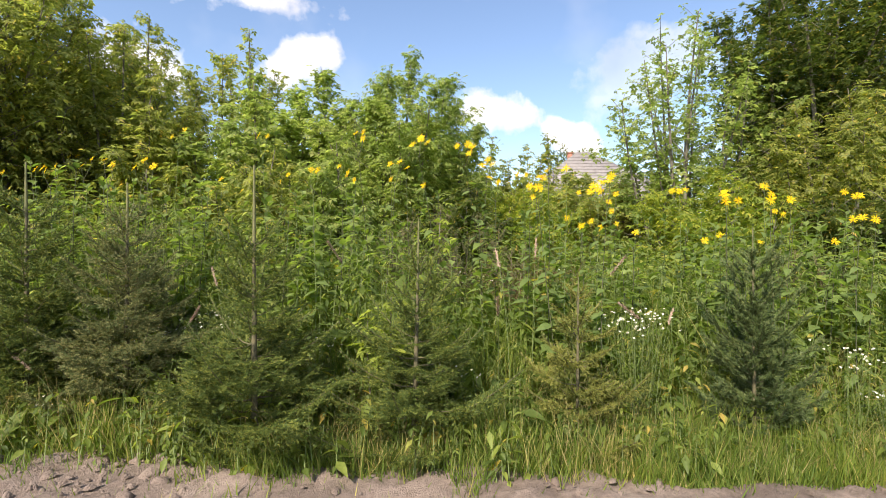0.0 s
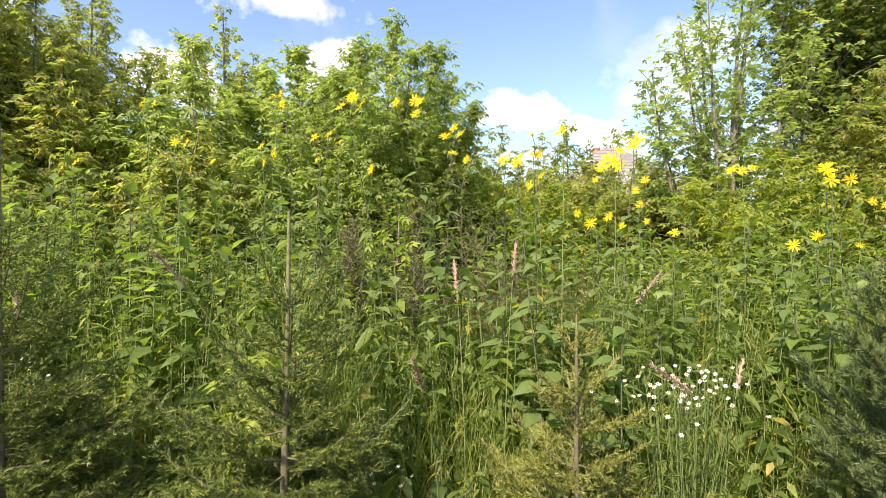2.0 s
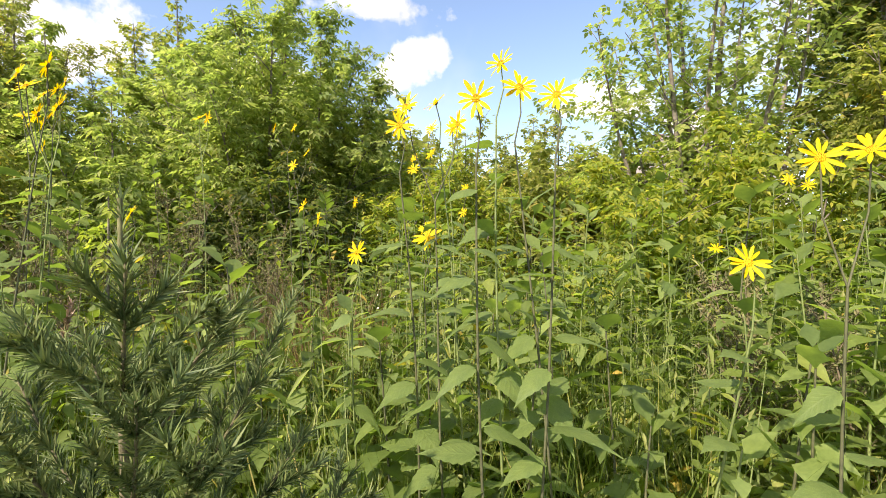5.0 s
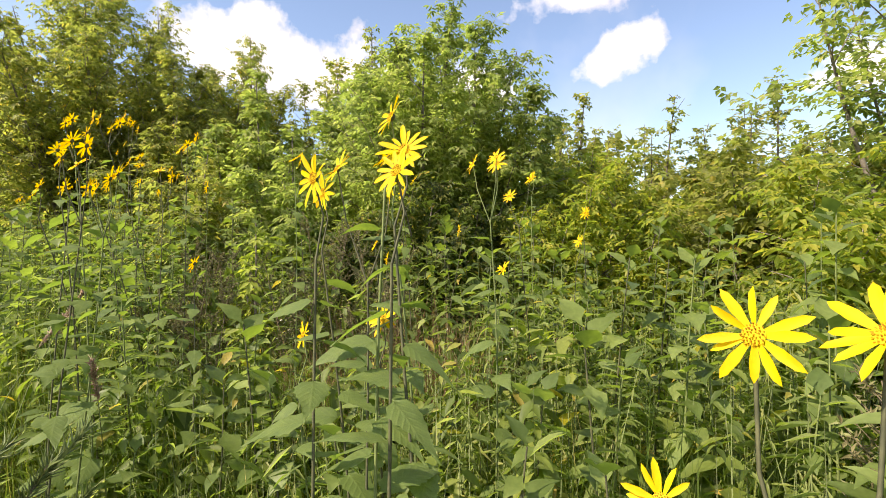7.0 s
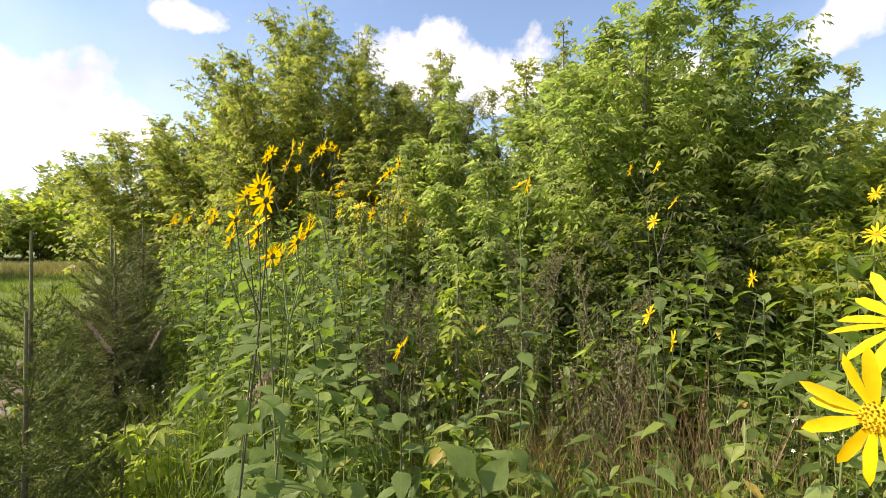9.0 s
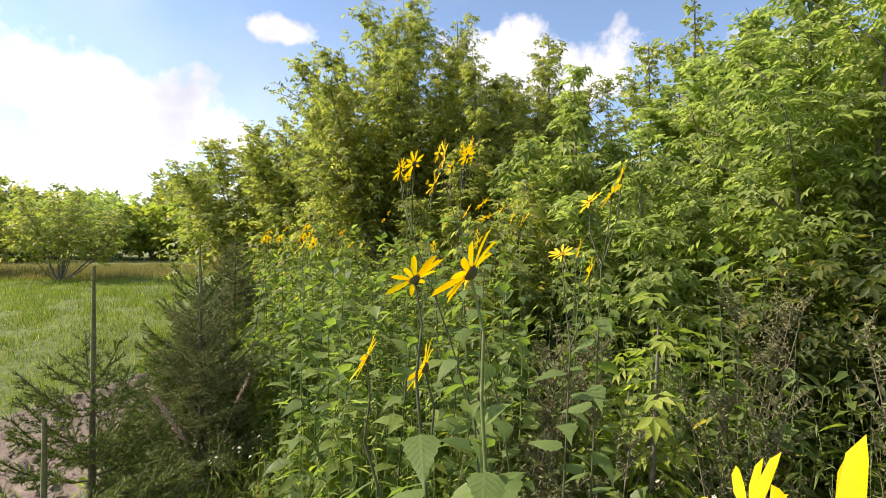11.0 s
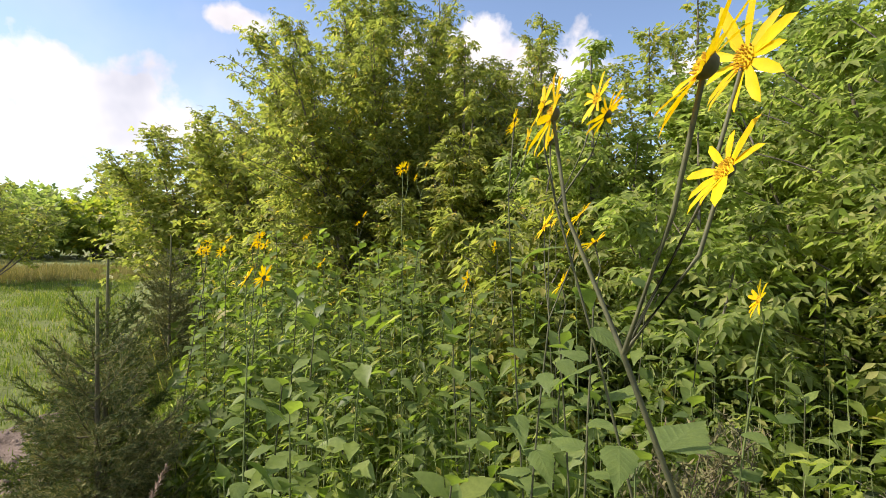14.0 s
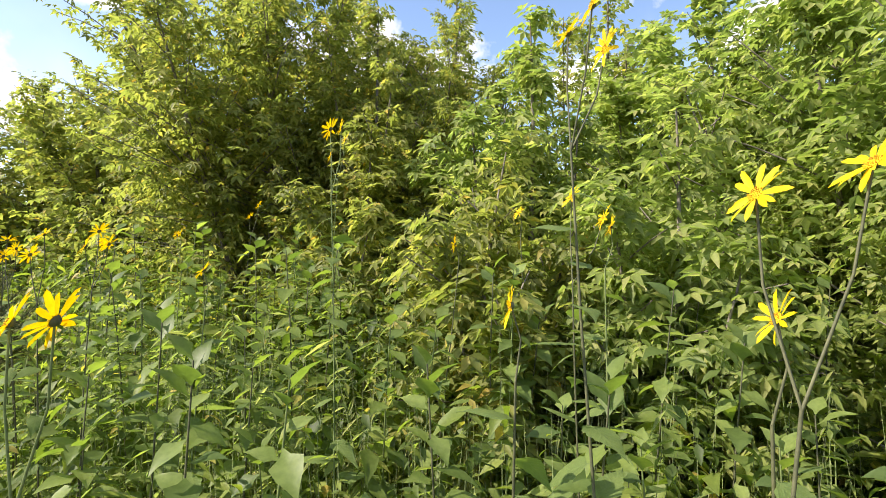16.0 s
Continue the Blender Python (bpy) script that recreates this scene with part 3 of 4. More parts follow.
def spruce(name, x, y, h, r, seed, mat, label, needle=0.025, whorls=9, leader=0.24, low_rise=0.28, top_rise=0.95, bare=0.05, gap=0.04, minor=5, spray=0.55, step=0.0025, width=0.0052, thin=0.86, shoot_width=1.0, group="row of young conifers"):
    """Young conifer: trunk and leader shoot, whorls of boughs with flat side sprays, single needles round every twig."""
    rng = np.random.default_rng(seed)
    root = thing(name, x, y, gz(x, y) - 0.02, label, "tree", group)
    crown = h * (1 - leader)
    lean = rng.normal(0, 0.012, 2) * h
    wood = [tube([(0, 0, 0), (lean[0] * 0.4, lean[1] * 0.4, crown * 0.5), (lean[0], lean[1], crown)], np.array([0.013, 0.0095, 0.005]) * h * (0.4 + 0.6 * shoot_width), 7)]
    shoot = tube([(lean[0], lean[1], crown), (lean[0] * 1.1, lean[1], (crown + h) * 0.5), (lean[0] * 1.2, lean[1] * 1.1, h)], np.array([0.0057, 0.0047, 0.0036]) * h * shoot_width, 6)
    A, B = [], []

    def bough(z, L, rise, a):
        s = np.linspace(0, 1, 6)
        f = z / crown
        sway = rng.normal(0, 0.09) * L
        P = np.stack([lean[0] * f + np.cos(a) * L * s - np.sin(a) * sway * s * s, lean[1] * f + np.sin(a) * L * s + np.cos(a) * sway * s * s, z + rise * L * s ** 1.3 - 0.1 * L * np.sin(s * 3.1)], 1)
        wood.append(tube(P, 0.0022 + 0.0055 * (1 - s) * min(1.0, L * 1.6), 4))
        A.extend(P[:-1]), B.extend(P[1:])
        n = max(2, int(L * 0.85 / gap))
        for q in range(n):
            for turn in (-1, 1):
                g = 0.15 + 0.83 * (q + rng.uniform(0.1, 0.9)) / n
                p = np.array([np.interp(g, s, P[:, k]) for k in range(3)])
                side = a + turn * rng.uniform(0.5, 1.05)
                l = (L * (1.02 - g) * spray + 0.9 * gap) * rng.uniform(0.7, 1.15)
                e = p + np.array([math.cos(side) * l, math.sin(side) * l, (0.7 * rise + rng.uniform(-0.38, 0.3)) * l])
                A.append(p), B.append(e)
                if l > 3.2 * gap:
                    for t in (0.4, 0.68):
                        for w in (-0.8, 0.8):
                            m = p + (e - p) * t
                            k = l * 0.36 * rng.uniform(0.7, 1.2)
                            A.append(m), B.append(m + np.array([math.cos(side + w) * k, math.sin(side + w) * k, rng.uniform(-0.4, 0.35) * k]))

    heights = bare + (1 - bare) * (np.arange(whorls) / (whorls - 1)) ** 0.9
    for w, u in enumerate(heights):
        reach = r * (1 - u) ** 1.05 + 0.105 * h
        rise = low_rise + (top_rise - low_rise) * u ** 1.4
        spin = rng.uniform(0, 6.283)
        count = int(rng.integers(5, 8)) if u < 0.55 else int(rng.integers(4, 6))
        for k in range(count):
            bough(crown * u + rng.normal(0, 0.016) * h, reach * rng.uniform(0.55, 1.15), rise + rng.normal(0, 0.16), spin + 6.283 * (k + rng.uniform(-0.25, 0.25)) / count)
        if w and u < thin:
            for k in range(minor):
                v = heights[w - 1] + (u - heights[w - 1]) * rng.uniform(0.15, 0.85)
                bough(crown * v, (r * (1 - v) ** 0.9 + 0.05 * h) * rng.uniform(0.4, 0.95), rise + rng.normal(0, 0.22), rng.uniform(0, 6.283))
    for q in range(4):
        f = np.array([q, q + 1]) / 4
        z = crown + (h - crown) * f
        A.append(np.array([lean[0] * 1.1, lean[1] * 1.05, z[0]])), B.append(np.array([lean[0] * 1.1, lean[1] * 1.05, z[1]]))
    A, B = np.array(A), np.array(B)
    length = np.linalg.norm(B - A, axis=1)
    number = np.maximum(3, (length / step).astype(int))
    number[-4:] = number[-4:] // 3
    i = np.repeat(np.arange(len(A)), number)
    f = rng.uniform(0, 1, len(i))[:, None]
    base = A[i] * (1 - f) + B[i] * f
    d = unit(B[i] - A[i]) * 1.0 + unit(rng.normal(0, 1, base.shape)) * 0.85 + np.array([0, 0, 0.12])
    V, F = scatter(NEEDLE_T, NEEDLE_F, base, d, np.stack([np.full(len(i), width), needle * rng.uniform(0.7, 1.3, len(i)), np.full(len(i), needle)], 1), roll=rng.uniform(0, 6.28, len(i)))
    trunk = part("trunk", *join(wood), MAT_SPRUCEBARK, root, "thin brown trunk and boughs", True)
    part("leader_shoot", *shoot, MAT_LEADER, trunk, "pale olive-brown leader shoot", True)
    part("needles", V, F, mat, root)
    return root


SPR = "young grey-green spruce with a bare leader shoot"
S1 = spruce("spruce_tree", -1.39, 3.81, 2.22, 0.76, 31, MAT_NEEDLE, SPR, leader=0.26)
S2 = spruce("spruce_tree", -0.18, 3.92, 1.83, 0.68, 32, MAT_NEEDLE, SPR, whorls=8)
S3 = spruce("spruce_tree", -2.68, 4.29, 1.98, 0.7, 33, MAT_NEEDLE_DRY, "dense young spruce with browned needles", whorls=9, minor=6, leader=0.18, low_rise=0.4, thin=1.0)
S4 = spruce("spruce_tree", 1.12, 4.05, 1.35, 0.5, 34, MAT_NEEDLE_OLIVE, "small sparse olive-yellow spruce", whorls=7, leader=0.12, minor=3)
S5 = spruce("spruce_tree", -3.48, 4.22, 2.12, 0.72, 35, MAT_NEEDLE, SPR, whorls=10, leader=0.2, gap=0.045, step=0.0026, width=0.0065, minor=6, low_rise=0.4, thin=1.0)
PINE = spruce("pine_tree", 2.5, 3.98, 1.76, 0.36, 36, MAT_PINE, "young bluish-green pine with upturned twigs", needle=0.034, whorls=8, leader=0.2, low_rise=0.6, top_rise=1.3, bare=0.12, gap=0.06, minor=7, spray=0.5, step=0.001, width=0.0044, shoot_width=0.6)
copy_thing(S3, pose(-5.6, 4.6, gz(-5.6, 4.6) - 0.02, 0, 0, 80))
for px, py, turn in ((4.45, 3.1, 40), (5.2, 4.1, 140)):
    copy_thing(S4, pose(px, py, gz(px, py) - 0.02, 0, 0, turn))


# ---- far things ----
def far_bush(name, x, y, h, r, seed, mat, label, leaf=0.7, count=1000):
    """Distant round bush: stems, and leaf clumps on an uneven crown."""
    rng = np.random.default_rng(seed)
    root = thing(name, x, y, gz(x, y) - 0.05, label, "bush", "hedge beyond the meadow")
    limbs = []
    for i in range(6):
        a = i * 1.05
        limbs.append(tube([(0.1 * math.cos(a), 0.1 * math.sin(a), 0), (0.3 * r * math.cos(a), 0.3 * r * math.sin(a), 0.4 * h), (0.6 * r * math.cos(a), 0.6 * r * math.sin(a), 0.8 * h)], [0.09, 0.06, 0.02], 5))
    d = unit(rng.normal(0, 1, (count, 3)))
    lobe = 0.72 + 0.28 * np.sin(d[:, 0] * 5 + seed) * np.sin(d[:, 1] * 6 + 2 * seed) + 0.12 * np.sin(d[:, 2] * 11)
    O = d * (np.array([r, r, h * 0.52]) * (lobe * rng.uniform(0.7, 1.05, count))[:, None]) + np.array([0, 0, h * 0.5])
    O = O[O[:, 2] > 0.05]
    w = unit(O - np.array([0, 0, h * 0.4])) + rng.normal(0, 0.7, O.shape)
    V, F = scatter(MAPLE3_T, MAPLE3_F, O, w, leaf * rng.uniform(0.6, 1.3, len(O)), roll=rng.uniform(-0.8, 0.8, len(O)))
    part("trunk", *join(limbs), MAT_BARK, root)
    part("crown", V, F, mat, root)
    return root


HEDGE = "distant rounded bush at the meadow's edge"
b1 = far_bush("bush", -46, 2, 6.4, 3.6, 51, MAT_MAPLE, HEDGE)
b2 = far_bush("bush", -44, -4, 5.4, 3.4, 52, MAT_PALE, "distant light yellow-green bush")
b3 = far_bush("bush", -48, -9, 5.8, 3.8, 53, MAT_MAPLE, HEDGE)
b4 = far_bush("bush", -41, 0, 4.4, 3.2, 55, MAT_YELLOW, "distant light yellow-green bush")
for k, (bx, by) in enumerate(((-46, 9), (-50, -14), (-45, -18), (-47, -24), (-43, 14), (-52, -30), (-44, -11), (-55, 4), (-40, 19), (-42, 5.5), (-43, -7.5), (-42, -14), (-41, 11), (-38, -21), (-39, -3), (-38, 3.5), (-37, -12), (-37, -7), (-38, -17))):
    near = bx > -44
    copy_thing((b2, b4)[k % 2] if near else (b1, b2, b3)[k % 3], pose(bx, by, gz(bx, by) - 0.05, 0, 0, 67 * k) @ Matrix.Scale((0.72, 0.86, 0.8)[k % 3] if near else 1.0, 4))
for k, (bx, by) in enumerate(((-16, 22), (-10, 24), (-4, 23), (1.5, 25), (16, 22), (-24, 18), (17, 14), (14, 8.5))):
    copy_thing((b1, b3)[k % 2], pose(bx, by, gz(bx, by) - 0.6, 0, 0, 40 + 83 * k))
tall = far_bush("bush", -50, 0.5, 8.2, 2.4, 54, MAT_MAPLE, "taller distant tree above the hedge")

maple("apple_tree", -20.5, -0.9, 3.5, 2.3, 12, 36, 10, 61, MAT_MAPLE, "spreading old apple tree standing alone in the meadow", low=0.3, size=0.2, category="tree", group="meadow trees")
maple("apple_tree", -24.0, -4.5, 3.3, 2.0, 11, 40, 9, 62, MAT_MAPLE, "spreading apple tree standing in the meadow", low=0.3, size=0.22, category="tree", group="meadow trees")


def house(x, y):
    root = thing("house", x, y, gz(x, y), "distant house with a weathered grey hipped roof", "house")
    w, d, e, rz = 6.2, 6.0, 5.5, 9.9

    def box(name, a, b, mat, parent, label=""):
        V = np.array([(i, j, k) for i in (a[0], b[0]) for j in (a[1], b[1]) for k in (a[2], b[2])], float)
        F = np.array([(0, 1, 3, 2), (4, 6, 7, 5), (0, 4, 5, 1), (2, 3, 7, 6), (0, 2, 6, 4), (1, 5, 7, 3)])
        return part(name, V, F, mat, parent, label)
    box("wall", (-w + 0.5, -d + 0.5, 0), (w - 0.5, d - 0.5, e), MAT_WALL, root, "pale plastered walls")
    V = np.array([(-w, -d, e), (w, -d, e), (w, d, e), (-w, d, e), (-0.5, 0, rz), (0.5, 0, rz), (-w, -d, e - 0.2), (w, -d, e - 0.2), (w, d, e - 0.2), (-w, d, e - 0.2)], float)
    F = np.array([(0, 1, 5), (0, 5, 4), (1, 2, 5), (2, 3, 4), (2, 4, 5), (3, 0, 4), (0, 6, 7), (0, 7, 1), (1, 7, 8), (1, 8, 2), (2, 8, 9), (2, 9, 3), (3, 9, 6), (3, 6, 0), (6, 9, 8), (6, 8, 7)])
    roof = part("roof", V, F, MAT_ROOF, root)
    for s in range(1, 14):
        z = e + (rz - e) * s / 14
        k = 1 - s / 14
        a = w * k + 0.5 * (1 - k) + 0.06
        box("tile_course", (-a, -d * k - 0.02, z), (a, -d * k + 0.06, z + 0.03), MAT_ROOF, roof)
    stack = box("chimney", (-1.25, -0.25, 8.6), (-0.85, 0.25, 9.75), MAT_BRICK, root, "red brick chimney")
    box("cap", (-1.3, -0.3, 9.75), (-0.8, 0.3, 9.83), MAT_BRICK, stack)
    return root


house(11.6, 42.0)
spruce("far_spruce", 13.6, 60, 13.4, 2.2, 71, MAT_NEEDLE, "distant dark fir behind the house", needle=0.3, whorls=20, leader=0.06, gap=0.5, minor=2, step=0.09, width=0.12, group="distant firs")
spruce("far_spruce", 16.2, 60, 13.2, 2.2, 72, MAT_NEEDLE, "distant dark fir behind the house", needle=0.3, whorls=20, leader=0.06, gap=0.5, minor=2, step=0.09, width=0.12, group="distant firs")


# ---- weeds ----
def stand_height(x, y):
    """Height of the weed stand over its ground."""
    x, y = np.asarray(x, float), np.asarray(y, float)
    h = 1.3 + 0.42 * smooth(1.5, -2.0, x) + 0.28 * smooth(5.0, 7.0, y) + 0.15 * smooth(3.5, 5.5, x)
    h = h * (1 - 0.45 * smooth(0.9, 0.3, np.hypot(x - 0.35, y - 5.95)))
    h = h * (1 - 0.5 * smooth(0.8, 0.35, np.hypot(x - 1.25, y - 6.4)))
    return h * (0.36 + 0.64 * smooth(4.3, 5.2, y - 0.12 * np.sin(x * 2.3)))


def weed_bed(name, x0, x1, y0, y1, density, seed, label, mat=None, T=WEED_T, TF=WEED_F, leaves=16, size=0.1, low=0.12, high=0.92):
    rng = np.random.default_rng(seed)
    n = int((x1 - x0) * (y1 - y0) * density)
    X, Y = rng.uniform(x0, x1, n), rng.uniform(y0, y1, n)
    H = stand_height(X, Y) * rng.uniform(0.45, 1.0, n)
    G = ground_z(X, Y)
    lean = rng.normal(0, 0.09, (n, 2))
    u = low + (high - low) * np.sort(rng.uniform(0, 1, (n, leaves)) ** 0.75, axis=1)
    O = np.stack([X[:, None] + lean[:, :1] * H[:, None] * u, Y[:, None] + lean[:, 1:] * H[:, None] * u, G[:, None] + H[:, None] * u], -1)
    a = rng.uniform(0, 6.283, (n, 1)) + np.arange(leaves) * 2.2 + rng.normal(0, 0.3, (n, leaves))
    D = np.stack([np.cos(a), np.sin(a), rng.uniform(-1.0, 0.15, a.shape)], -1)
    S = size * np.exp(rng.normal(-0.12, 0.42, a.shape)) * np.exp(rng.normal(0, 0.25, (n, 1))) * (1.15 - 0.55 * u)
    V, F = scatter(T, TF, O.reshape(-1, 3), D.reshape(-1, 3), S.ravel(), roll=rng.uniform(-0.5, 0.5, a.size))
    stalk = np.array([(-0.5, 0, 0), (0.5, 0, 0), (0, 0, 0.7), (0, 1, 0)])
    base = np.stack([X, Y, G], 1)
    way = np.concatenate([lean, np.ones((n, 1))], 1)
    V2, F2 = scatter(stalk, np.array([(0, 1, 3), (1, 2, 3), (2, 0, 3)]), base, way, np.stack([np.full(n, 0.009), H, np.full(n, 0.009)], 1), up=(0, 1, 0))
    root = tagged(new(name), label, "weeds", kind="stuff")
    part("stalks", V2, F2, MAT_GREENSTEM, root)
    part("foliage", V, F, mat or MAT_WEED, root)
    return root


weed_bed("weed_bed", -4.5, 6.8, 4.75, 8.6, 40, 81, "dense tangled green weeds and nettles", leaves=23, size=0.102)
weed_bed("weed_bed", -13.0, -4.5, 4.9, 7.5, 22, 82, "dense tangled green weeds beyond the spruces", leaves=14, size=0.16)
weed_bed("weed_bed", -8.0, 9.0, 8.6, 12.0, 12, 83, "tall weeds under the maples", leaves=14, size=0.17)
weed_bed("weed_bed", -5.0, 6.5, 4.5, 8.0, 36, 84, "slender weeds with narrow pale leaves", mat=MAT_PALE, T=LANCE_T, TF=LANCE_F, leaves=24, size=0.1)


def grass_bed(name, x0, x1, y0, y1, n, h, seed, mat, label, keep=None, width=0.007, T=BLADE_T, TF=BLADE_F):
    rng = np.random.default_rng(seed)
    X, Y = rng.uniform(x0, x1, n), rng.uniform(y0, y1, n)
    c = np.array([noise.noise(Vector((float(a) * 1.4, float(b) * 1.4, seed))) for a, b in zip(X, Y)])
    ok = c > rng.uniform(-0.75, 0.25, n)
    if keep is not None:
        ok &= keep(X, Y, rng)
    X, Y, c = X[ok], Y[ok], c[ok]
    n = len(X)
    D = np.concatenate([rng.normal(0, 0.3, (n, 2)), np.ones((n, 1))], 1)
    H = h * rng.uniform(0.35, 1.1, n) * (0.75 + 0.6 * np.clip(c, -0.5, 0.6))
    S = np.stack([width * rng.uniform(0.6, 1.4, n), H, H * rng.uniform(-1.3, 1.3, n)], 1)
    V, F = scatter(T, TF, np.stack([X, Y, ground_z(X, Y) - 0.01], 1), D, S, up=(0, 1, 0), roll=rng.uniform(0, 6.28, n))
    return tagged(part(name, V, F, mat), label, "grass", kind="stuff")


def off_dirt(X, Y, rng):
    lo, hi = dirt_edge(X)
    return (Y < lo - 0.05) | (Y > hi + rng.normal(0, 0.07, len(X)))


weed_bed("weed_bed", -8.0, 6.0, 3.75, 4.8, 60, 85, "low mixed weeds between the spruces", leaves=12, size=0.1)
grass_bed("grass", -9.0, 6.5, 3.35, 5.3, 60000, 0.4, 91, MAT_GRASS, "long tufted verge grass along the track", off_dirt)
grass_bed("grass", -5.0, 6.0, 4.5, 6.8, 20000, 1.2, 98, MAT_GRASS, "tall grass stems standing among the weeds", width=0.007)
grass_bed("grass", -9.0, 6.5, 3.6, 5.2, 8000, 0.7, 92, MAT_DRY, "dry straw-coloured grass stalks", off_dirt, width=0.004)
grass_bed("grass", -21.5, -1.0, -6.5, 3.7, 105000, 0.2, 93, MAT_GRASS, "short mown meadow grass", off_dirt, width=0.014, T=NEEDLE_T, TF=NEEDLE_F)
grass_bed("grass", -30.0, -14.0, -9.0, 5.0, 42000, 0.5, 94, MAT_STRAW, "tall dry meadow grass", lambda X, Y, rng: (X < -20.5), width=0.03, T=NEEDLE_T, TF=NEEDLE_F)
grass_bed("grass", -11.0, 5.0, 1.6, 3.7, 6500, 0.2, 95, MAT_GRASS, "scattered grass tufts growing on the bare dirt", lambda X, Y, rng: rng.uniform(0, 1, len(X)) < 0.6, width=0.009)
grass_bed("grass", -4.0, 5.5, -4.0, 2.0, 22000, 0.16, 96, MAT_GRASS, "short meadow grass behind the track", off_dirt, width=0.012, T=NEEDLE_T, TF=NEEDLE_F)
grass_bed("grass", -7.0, 6.0, 3.3, 4.0, 12000, 0.22, 97, MAT_GRASS, "short ragged grass at the edge of the dirt", off_dirt, width=0.008)
grass_bed("grass", -4.6, 4.2, 3.42, 3.95, 9000, 0.5, 101, MAT_GRASS, "long bent grass in front of the spruces", off_dirt, width=0.008)
grass_bed("grass", -4.6, 4.2, 3.15, 3.75, 9000, 0.27, 102, MAT_GRASS, "ragged grass tufts spilling over the dirt edge", lambda X, Y, rng: np.sin(X * 3.1 + 1) * np.sin(X * 7.3) + 0.9 * (Y - 3.45) / 0.3 > rng.uniform(-0.2, 0.9, len(X)), width=0.009)
grass_bed("grass", -4.6, 4.2, 3.4, 3.95, 4000, 0.5, 103, MAT_DRY, "dry bleached grass blades in front of the spruces", off_dirt, width=0.005)
weed_bed("weed_bed", -4.4, 3.8, 3.42, 3.9, 60, 86, "small broad-leaved weeds along the dirt edge", leaves=9, size=0.075)

grass_bed("grass", -3.5, 2.0, 4.4, 6.3, 11000, 1.0, 104, MAT_GRASS, "fine tall grass growing up through the weeds", width=0.005)
grass_bed("grass", 0.5, 1.9, 5.8, 7.1, 3200, 1.15, 99, MAT_DEAD, "patch of dead reddish-brown stalks among the weeds", width=0.008)


# ---- tall sunflowers (Jerusalem artichoke) ----
def leaf_mesh(seed):
    """Broad pointed leaf on a short stalk: toothed edge, sunken middle rib, drooping tip and a slight twist."""
    rng = np.random.default_rng(seed)
    n = 15
    t = np.linspace(0, 1, n)
    half = 0.29 * rng.uniform(0.82, 1.12) * np.sin(np.pi * t ** 0.6) ** 1.1 * (1 - 0.55 * t)
    half = half * (1 + 0.07 * np.where(np.arange(n) % 2, 1, -1)) + 0.006
    y = 0.1 + 0.9 * t
    droop, twist, sway = rng.uniform(0.12, 0.5), rng.normal(0, 0.35), 0.09 * rng.normal()
    V = [(0, 0, 0)]
    for k in range(n):
        for f in (-1.0, -0.5, 0.0, 0.5, 1.0):
            x = f * half[k]
            z = 0.22 * abs(x) - 0.25 * x * x / 0.3 + 0.012 * math.sin(9 * y[k] + 7 * f + seed) * abs(f) - droop * y[k] ** 2 + twist * x * y[k]
            V.append((x + sway * y[k] ** 2, y[k] - 0.03 * abs(f), z))
    F = [(0, 1 + c + 1, 1 + c) for c in range(4)]
    for k in range(n - 1):
        for c in range(4):
            q = 1 + 5 * k + c
            F += [(q, q + 1, q + 6), (q, q + 6, q + 5)]
    return mesh_of("leaf", V, F, MAT_ARTI_NEAR, True)


LEAVES = [leaf_mesh(100 + k) for k in range(8)]


def petal_mesh(seed, n):
    rng = np.random.default_rng(seed)
    T = np.array([(-0.055, 0, 0), (0.055, 0, 0), (-0.125, 0.45, 0.035), (0, 0.45, 0.0), (0.125, 0.45, 0.035), (-0.095, 0.82, 0.025), (0.095, 0.82, 0.025), (0, 1, -0.03), (0, 0.8, 0.0)])
    TF = np.array([(0, 3, 2), (0, 1, 3), (1, 4, 3), (2, 3, 5), (3, 8, 5), (3, 6, 8), (3, 4, 6), (5, 8, 7), (8, 6, 7)])
    a = np.arange(n) * 6.283 / n + rng.normal(0, 0.1, n)
    D = np.stack([np.cos(a), np.sin(a), rng.normal(0.14, 0.13, n)], 1)
    O = np.stack([np.cos(a), np.sin(a), 0 * a], 1) * 0.0075
    V, F = scatter(T, TF, O, D, 0.038 * rng.uniform(0.78, 1.14, n), roll=rng.normal(0, 0.25, n))
    return mesh_of("petals", V, F, MAT_PETAL, True)


PETALS = [petal_mesh(120 + k, n) for k, n in enumerate((11, 12, 13, 10, 12))]


def dome(name, radius, height, mat, rings=4, sides=10, down=False):
    pts = [(0, 0, height)]
    for i in range(1, rings + 1):
        a = i / rings * math.pi / 2
        pts += [(radius * math.sin(a) * math.cos(j * 6.283 / sides), radius * math.sin(a) * math.sin(j * 6.283 / sides), height * math.cos(a)) for j in range(sides)]
    F = [(0, 1 + j, 1 + (j + 1) % sides) for j in range(sides)]
    for i in range(rings - 1):
        for j in range(sides):
            a, b = 1 + i * sides + j, 1 + i * sides + (j + 1) % sides
            F += [(a, a + sides, b + sides), (a, b + sides, b)]
    V = np.array(pts)
    if down:
        V[:, 2] *= -1
    return mesh_of(name, V, np.array(F), mat, True)


